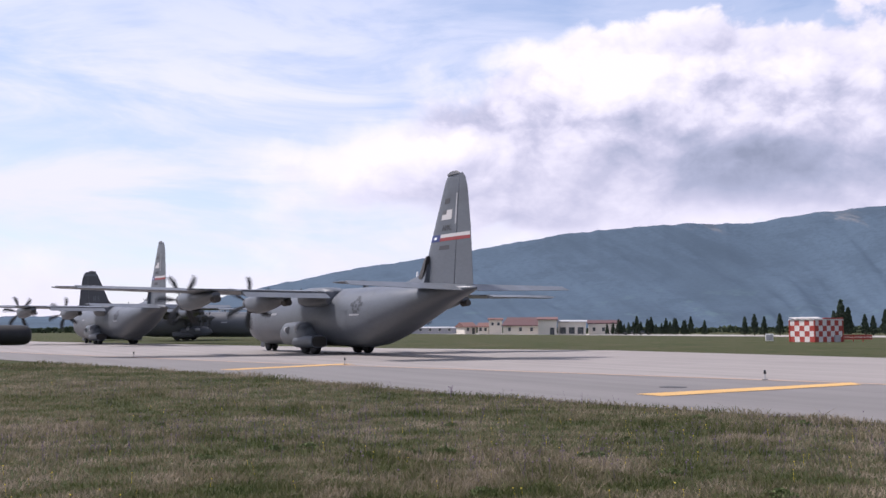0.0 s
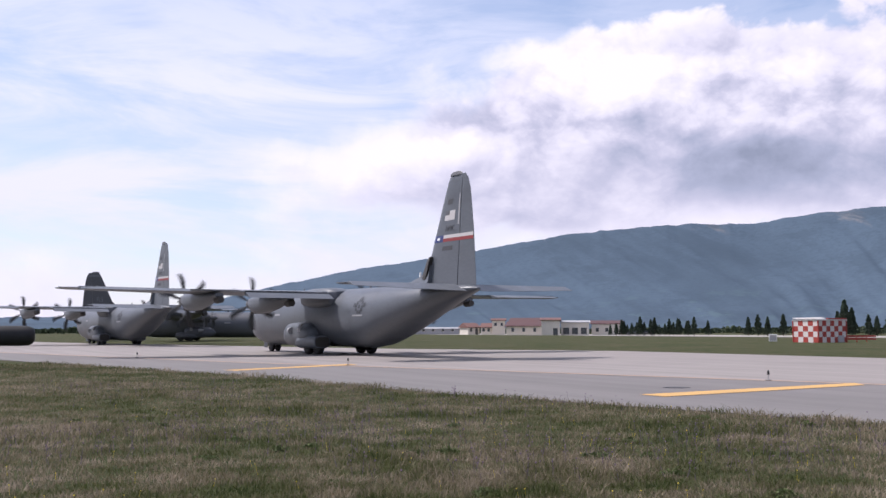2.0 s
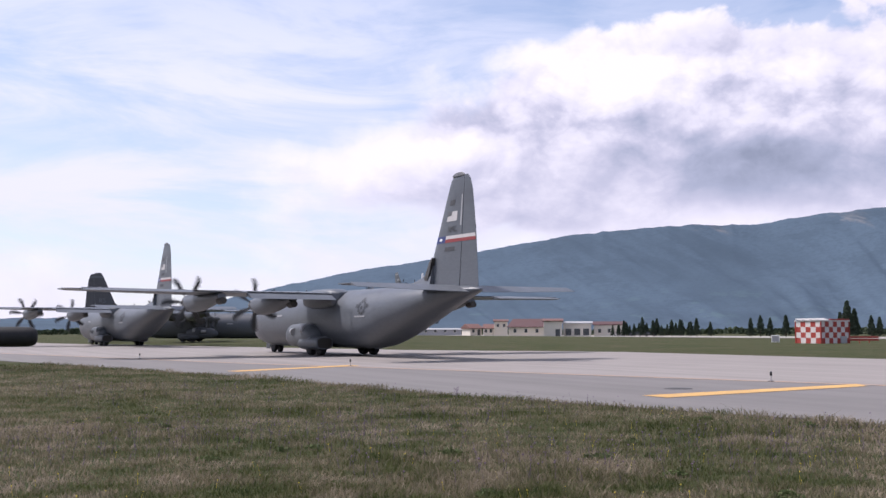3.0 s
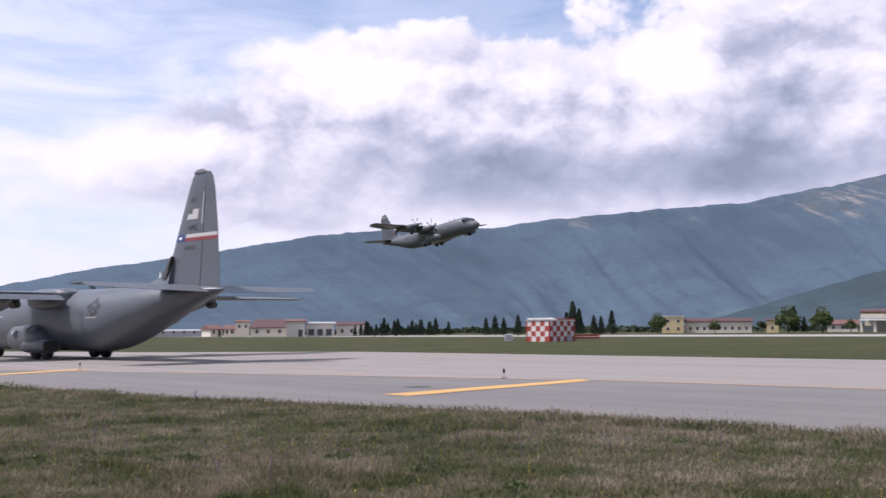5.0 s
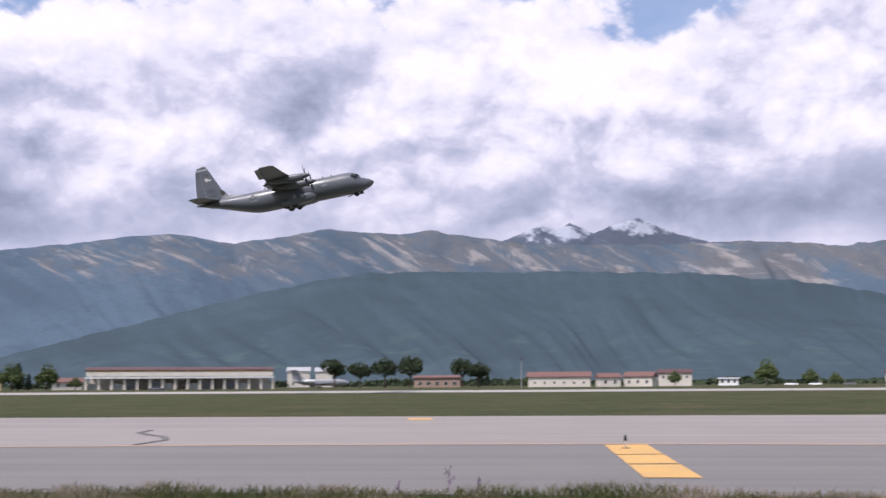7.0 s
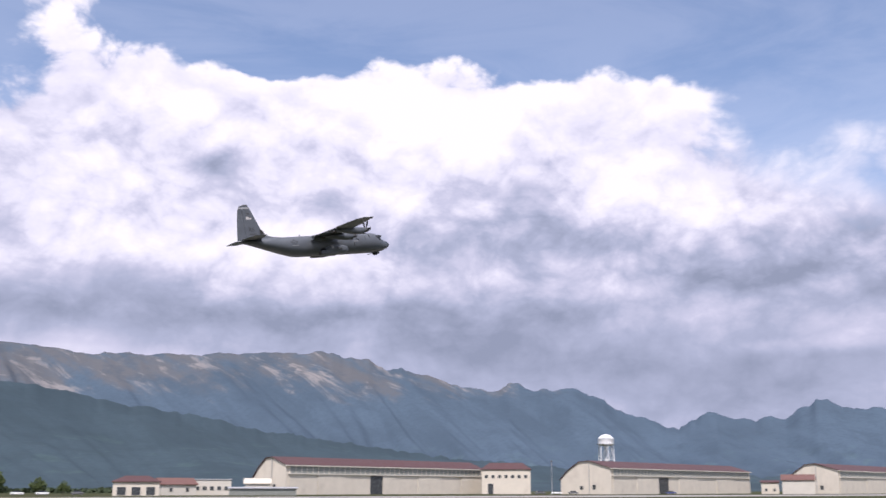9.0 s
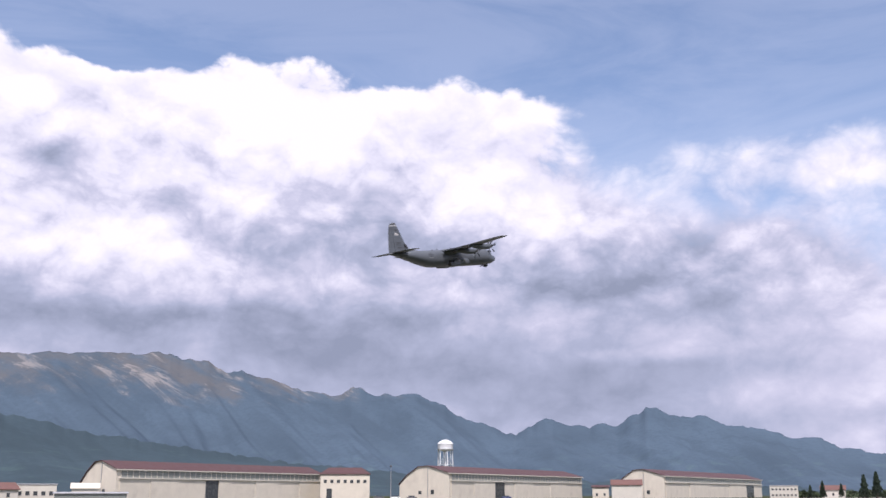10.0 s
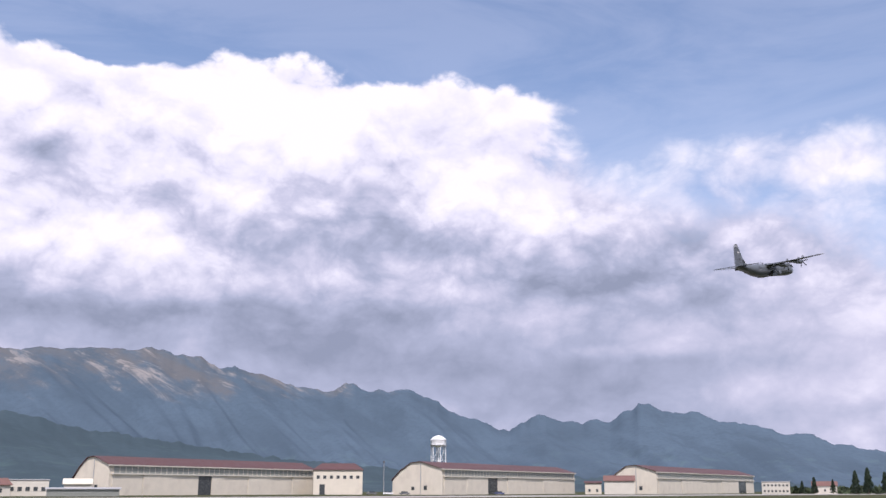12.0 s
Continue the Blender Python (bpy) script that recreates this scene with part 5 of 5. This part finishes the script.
def planting():
    rng = random.Random(8)
    kinds = [conifer(3), conifer(11), conifer(23)]
    rows = [(9.2 + 0.235 * i + rng.uniform(-0.1, 0.1), 330 + rng.uniform(-6, 6), rng.uniform(0.5, 0.92)) for i in range(20)]
    rows += [(14.4, 330, 0.72), (16.5, 310, 0.85), (17.0, 310, 0.95), (17.5, 310, 0.85), (18.3, 300, 0.95), (21.0, 300, 1.05), (21.35, 296, 1.5), (21.7, 300, 1.2), (22.5, 300, 0.9), (22.9, 300, 0.85), (23.5, 300, 1.1), (33.1, 385, 1.45), (33.6, 380, 0.9),
             (57.7, 420, 1.3), (58.1, 425, 1.05), (124.8, 560, 1.0), (125.4, 560, 1.3), (126.3, 560, 1.1), (127.4, 540, 1.7), (128.0, 540, 1.9), (128.8, 540, 1.6), (129.6, 540, 1.8)]
    for i, (az, dist, k) in enumerate(rows):
        m = pose(*ground_at(az, dist), 0, 0, 0, rng.uniform(0, 360))
        if i < 3:
            kinds[i].scale = (k, k, k)
            kinds[i].matrix_basis = m @ Matrix.Diagonal((k, k, k, 1))
        else:
            kinds[i % 3].scale, keep = (k, k, k), kinds[i % 3].scale.copy()
            copy_thing(kinds[i % 3], m)
            kinds[i % 3].scale = keep
    rounds = [broad_tree(5), broad_tree(17), broad_tree(29, False)]
    spots = [(49.6, 405, 1.3, 0), (51.0, 410, 1.2, 1), (29.0, 380, 0.7, 2), (52.4, 400, 1.35, 1), (53.8, 400, 1.4, 0), (56.7, 405, 1.3, 0), (57.6, 410, 1.15, 1), (32.8, 380, 1.35, 2), (34.5, 382, 1.3, 2), (60.4, 430, 0.7, 2), (68.4, 400, 0.85, 2), (73.2, 380, 1.35, 2), (75.4, 400, 0.9, 2), (76.6, 400, 0.7, 2), (35.9, 400, 0.7, 2), (26.0, 400, 1.15, 2), (31.5, 395, 0.6, 0)]
    for i, (az, dist, k, kind) in enumerate(spots):
        k *= 1.22 if kind < 2 and az > 45 else 1.0
        tree, m = rounds[kind], pose(*ground_at(az, dist), 0, 0, 0, rng.uniform(0, 360))
        if i < 3:
            tree.matrix_basis = m @ Matrix.Diagonal((k, k, k, 1))
        else:
            tree.scale, keep = (k, k, k), tree.scale.copy()
            copy_thing(tree, m)
            tree.scale = keep


def far_woods():
    """A low uneven belt of scrub and trees at the far side of the plain."""
    rng = random.Random(31)
    spots = []
    for _ in range(9000):
        az = rng.uniform(-26, 135)
        dist = rng.uniform(560, 900)
        if 98.0 < az < 123.8:
            continue
        h = 1.6 + 3.4 * max(0, noise.noise((az * 0.35, 4.2, 0.3)) + 0.25) + 1.0 * rng.random()
        x, y = ground_at(az, dist)
        spots.append(((x, y, rng.random() * h * 0.8), 1.0))
    crown = clump_mesh("far_woods", spots, 3.2, 9, M["pine"])
    tagged(crown, "low dark belt of distant trees and scrub", "woods", kind="stuff")


def parked_car(az, dist, turn, mat, label):
    thing = tagged(new("parked_car"), label, "car", "vehicles by the buildings")
    thing.matrix_basis = pose(*ground_at(az, dist), 0, 0, 0, -az + turn)
    part("body", loft([[(x, y, z) for y, z in ((-0.85, 0.35), (-0.9, 0.7), (-0.82, 0.95), (0.82, 0.95), (0.9, 0.7), (0.85, 0.35))] for x in (-2.1, -2.0, 2.0, 2.1)]), mat, thing)
    part("cabin", loft([[(x * f, y, z) for y, z in ((-0.78, 0.95), (-0.62, 1.45), (0.62, 1.45), (0.78, 0.95))] for x, f in ((-1.3, 1), (-0.8, 1), (0.8, 1), (1.2, 1))]), M["glass"], thing)
    for x in (-1.3, 1.3):
        for y in (-0.8, 0.8):
            tyre = part("wheel", rod(bmesh.new(), (x, y - 0.1, 0.32), (x, y + 0.1, 0.32), 0.32, sides=12), M["black"], thing)
            part("hub", rod(bmesh.new(), (x, y - 0.12, 0.32), (x, y + 0.12, 0.32), 0.18, sides=10), M["hub"], tyre)


def mast(az, dist, h, label):
    thing = tagged(new("mast"), label, "mast")
    thing.location = (*ground_at(az, dist), 0)
    part("pole", rod(bmesh.new(), (0, 0, 0), (0, 0, h), 0.22, 0.14, 8), M["steel"], thing)
    part("head", boxed((-0.7, -0.3, h), (0.7, 0.3, h + 0.8), 0.1), M["grey_dark"], thing)


def settlement():
    g = house
    # cluster seen past the tail of the parked aircraft
    g("small white house with a clay roof", 1.55, 400, 5, 2.4, 8, "cream_lite", "roof_tile", 1.5, 25, 2, door=(1.2, 1.2, 2.1))
    g("white gabled house beside the block", 2.25, 395, 4.2, 2.4, 8, "cream_lite", "roof_tile", 1.4, -10, 2)
    g("square cream block with a flat tiled roof", 2.95, 390, 5.0, 4.6, 6, "cream", "roof_tile", 0.6, 0, 2, (0.9, 1.1), 2.8)
    g("large hall with dull red roof and cream walls", 4.35, 365, 13, 2.7, 14, "cream", "roof_red", 2.6, -16, 3)
    g("tall cream gabled front of the hall", 5.85, 345, 6.2, 4.3, 12, "cream_lite", "roof_tile", 0.7, 0, 0, door=(1.6, 1.5, 2.4))
    g("white flat-roofed building with dark openings", 7.2, 350, 9.5, 3.7, 10, "cream_lite", "roof_grey", 0.5, 0, 3, (2.0, 2.2), 0.3)
    g("low pale annex with a red roof", 8.95, 362, 10.5, 3.3, 8, "cream_lite", "roof_red", 1.0, 0, 3)
    g("long grey low store", -1.0, 430, 26, 2.0, 8, "grey_lite", "roof_grey", 0.5, 0, 6)
    # ochre block and long red-roofed wing
    g("ochre two-storey block with pale roof edge", 26.8, 420, 8.6, 5.4, 9, "ochre", "cream", 0, 0, 2, (1.0, 1.1), 1.0, 2)
    g("long low ochre barracks with red roof", 29.2, 425, 26, 3.8, 9, "cream", "roof_red", 1.2, 0, 9, (1.0, 1.2), 1.0)
    g("small ochre porch building", 32.0, 415, 4.5, 4.0, 6, "ochre", "roof_red", 0.5, 0, 1)
    g("small house with clay roof between trees", 35.5, 430, 11, 2.6, 8, "cream_lite", "roof_tile", 1.5, 0, 3)
    g("pale hangar with arched roof behind the shed", 47.6, 560, 12, 7.2, 14, "cream_lite", "roof_grey", 2.0, 0, 2)
    g("pale gabled store behind the parked jet", 49.0, 560, 9, 7.0, 12, "cream_lite", "roof_grey", 2.0, 0, 0)
    g("low brick-pink house under pines", 55.3, 425, 19, 3.4, 9, "pink", "roof_tile", 0.8, 0, 5, (1.6, 1.4), 0.8)
    g("long white house with clay-tiled roof", 62.1, 400, 24, 3.3, 9, "cream_lite", "roof_tile", 1.7, 0, 6, (0.7, 0.9), 1.0)
    g("white house with porch and tiled roof", 64.9, 395, 8, 3.0, 8, "cream_lite", "roof_tile", 1.4, 12, 2)
    g("white gabled house with red roof", 66.4, 400, 11, 3.2, 9, "cream_lite", "roof_tile", 1.6, -14, 3)
    g("taller white house with red roof", 68.4, 420, 13, 4.4, 9, "cream_lite", "roof_red", 1.3, 0, 4, (0.9, 1.0), 2.6)
    g("low white sheds on the plain", 71.2, 450, 8, 2.4, 6, "white", "roof_grey", 0.4, 0, 3)
    # low buildings before the hangars
    g("open shelter with dark red roof", 80.2, 340, 14, 3.6, 8, "cream", "roof_red", 1.6, 0, 3, (2.6, 2.4), 0.2, hip=4)
    g("low house with pink roof", 82.4, 360, 12, 3.0, 9, "cream_lite", "roof_tile", 1.9, 20, 2)
    g("white flat-roofed office with dark windows", 84.1, 370, 13, 4.2, 8, "cream_lite", "roof_grey", 0, 0, 5, (1.3, 1.3), 1.4)
    g("cream lean-to at the end of the hangar", 86.5, 385, 9, 3.4, 9, "cream_lite", "cream", 1.6, 0, 0)
    g("long low grey-green store", 86.8, 352, 22, 2.0, 5, "band_glass", "roof_grey", 0.3, 0, 0, name="store", category="shed")
    # hangars, tower, blocks between
    hangar("long cream hangar with red roof and sliding doors", 88.0, 400, 98.75, 19, 11.2, 14.2, 8, 3)
    g("cream annex with red hipped roof and square windows", 100.05, 470, 22, 9.0, 14, "cream", "roof_red", 2.6, 0, 7, (1.4, 1.4), 5.8, hip=4, door=(-7, 2.4, 4.5))
    hangar("cream hangar with red roof below the water tower", 105.75, 455, 113.0, 26, 11.2, 14.2, 7, 2)
    hangar("cream hangar with red roof and glazed band", 117.4, 540, 122.4, 26, 11.2, 14.4, 5, 4)
    g("low white building with pink roof", 115.4, 500, 14, 5.2, 12, "cream_lite", "roof_tile", 2.2, 0, 0, name="workshop", category="building")
    g("small cream hut between hangars", 114.0, 520, 8, 4.5, 8, "cream", "roof_red", 0.8, 0, 2)
    g("white two-storey office block with many windows", 123.5, 570, 14, 5.0, 10, "cream_lite", "roof_grey", 0, 0, 7, (1.0, 1.0), 0.8, 2, name="office_block", category="building")
    g("distant cream house with clay roof", 125.9, 580, 12, 3.5, 9, "cream_lite", "roof_tile", 2.0, 0, 3)
    water_tower(105.55, 600, 33.0)
    mast(102.55, 470, 14.0, "dark slender light mast beside the hangar")
    mast(60.0, 420, 11.0, "thin dark mast behind the houses")
    for az, dist, turn, mat, label in ((101.9, 440, 8, "grey_dark", "dark parked car by the hangar"), (102.8, 440, 0, "white", "white parked car by the hangar"), (103.7, 438, 5, "grey_dark", "dark parked van by the hangar"),
                                       (10.4, 330, 0, "grey_dark", "dark vehicle on the far road"), (11.2, 330, 0, "grey_dark", "dark vehicle on the far road"), (38.6, 430, 0, "white", "white car before the shed"), (39.4, 430, 8, "grey_lite", "grey car before the shed"),
                                       (74.4, 380, 0, "white", "white car by the trees"), (75.6, 380, 0, "white", "white car by the trees"), (108.9, 440, 0, "blue", "blue van before the hangar"), (77.3, 380, 0, "grey_dark", "dark car on the grass edge"), (40.0, 300, 0, "grey_dark", "dark vehicle on the runway edge")):
        parked_car(az, dist, turn, M[mat], label)


# ---- build ----
wide_ground()
paving()
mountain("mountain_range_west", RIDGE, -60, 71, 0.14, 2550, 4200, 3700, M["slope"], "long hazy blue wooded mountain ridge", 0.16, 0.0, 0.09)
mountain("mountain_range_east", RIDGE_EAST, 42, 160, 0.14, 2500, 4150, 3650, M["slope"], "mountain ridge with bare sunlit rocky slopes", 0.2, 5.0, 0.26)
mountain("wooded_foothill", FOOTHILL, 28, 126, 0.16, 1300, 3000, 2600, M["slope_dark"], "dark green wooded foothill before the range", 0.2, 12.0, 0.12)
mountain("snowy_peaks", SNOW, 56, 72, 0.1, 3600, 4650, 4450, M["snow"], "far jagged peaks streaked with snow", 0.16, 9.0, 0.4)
settlement()
long_shed()
hut()
parked_jet()
black_tank()
planting()
far_woods()
edge_lights()

near_plane, near_props = transport("grey four-engined turboprop transport standing on the taxiway", code="AMC")
second_plane, second_props = transport("grey turboprop transport with banded tail queued on the taxiway", code="AMC")
dark_plane, dark_props = transport("grey turboprop transport with charcoal tail, facing across the apron", tail="tail_dark", code="RS", banded=False, hull="grey_deep")
flyer, flyer_props = transport("grey turboprop transport climbing away with wheels down", code="RS", banded=False, flying=True)
stand(near_plane, -7.9, 76.2, -32.45)
stand(second_plane, -40.5, 126.2, -34.2)
stand(dark_plane, -43.2, 171.0, 90.0)

grass()
weed_clumps()
weeds("yellow_flowers", 190, M["flower"], "scattered small yellow wildflowers in the grass", 5, 0.11, 0.0085, -27, 80)
weeds("violet_seed_heads", 1000, M["violet"], "violet-brown seed heads over the grass", 7, 0.24, 0.012, -27, 30)
for wx, wy, wh, ws in ((14.2, 9.6, 0.42, 1), (14.6, 9.3, 0.22, 2), (13.6, 10.2, 0.2, 3), (0.2, 27.2, 0.3, 4)):
    tall_weed(wx, wy, wh, ws)


# ---- what moves ----
def flight(x, y, z, heading, pitch, roll):
    return pose(x, y, z, 0, 0, -heading) @ pose(0, 0, 0, pitch) @ pose(0, 0, 0, 0, roll)


def motions():
    walk(flyer, [(t, flight(*p)) for t, *p in (
        (0.0, -105.0, 505.0, 2.0, 148, 5.0, 0.0), (1.0, -73.5, 454.5, 5.0, 148, 6.0, 1.0), (2.0, -41.5, 403.5, 8.8, 148, 6.5, 2.0), (3.0, -9.0, 352.0, 13.2, 148, 6.6, 3.0),
        (4.3, 33.6, 284.4, 19.5, 148, 7.0, 3.6), (5.5, 80.0, 219.0, 25.5, 148.7, 9.4, 3.7), (6.5, 122.5, 161.6, 31.5, 149.5, 10.8, 4.0), (7.0, 141.6, 131.0, 34.8, 150.2, 10.6, 4.2), (7.5, 159.3, 98.8, 38.2, 151.6, 10.4, 4.2), (7.7, 166.0, 86.4, 39.5, 152.2, 10.3, 4.2),
        (9.3, 213.5, -19.1, 50.2, 154.6, 10.3, 3.4), (10.5, 249.0, -99.0, 59.6, 155.5, 10.4, 2.3), (12.0, 287.5, -193.0, 70.1, 155.5, 9.6, 2.0))])
    # the wheels of the climbing aircraft draw up into their bays
    for ob in flyer.children:
        kind = ob.name.split(".")[0]
        if kind == "main_wheel":
            walk(ob, [(0.0, pose(0, 0, 0)), (7.6, pose(0, 0, 0)), (9.3, pose(0, 0, 0.5)), (12.0, pose(0, 0, 0.55))])
        elif kind in ("nose_wheel", "nose_leg", "nose_gear_door"):
            walk(ob, [(0.0, pose(0, 0, 0)), (9.9, pose(0, 0, 0)), (11.4, pose(0, 0, 0.62)), (12.0, pose(0, 0, 0.62))])
    for k, prop in enumerate(near_props + second_props + dark_props + flyer_props):
        rate, start, at = 76.0 + 1.3 * (k % 4), 17.0 * k, prop.location.copy()
        walk(prop, [(i / FPS, pose(at.x, at.y, at.z, 0, start + rate * i, 0)) for i in range(12 * FPS + 1)])


motions()
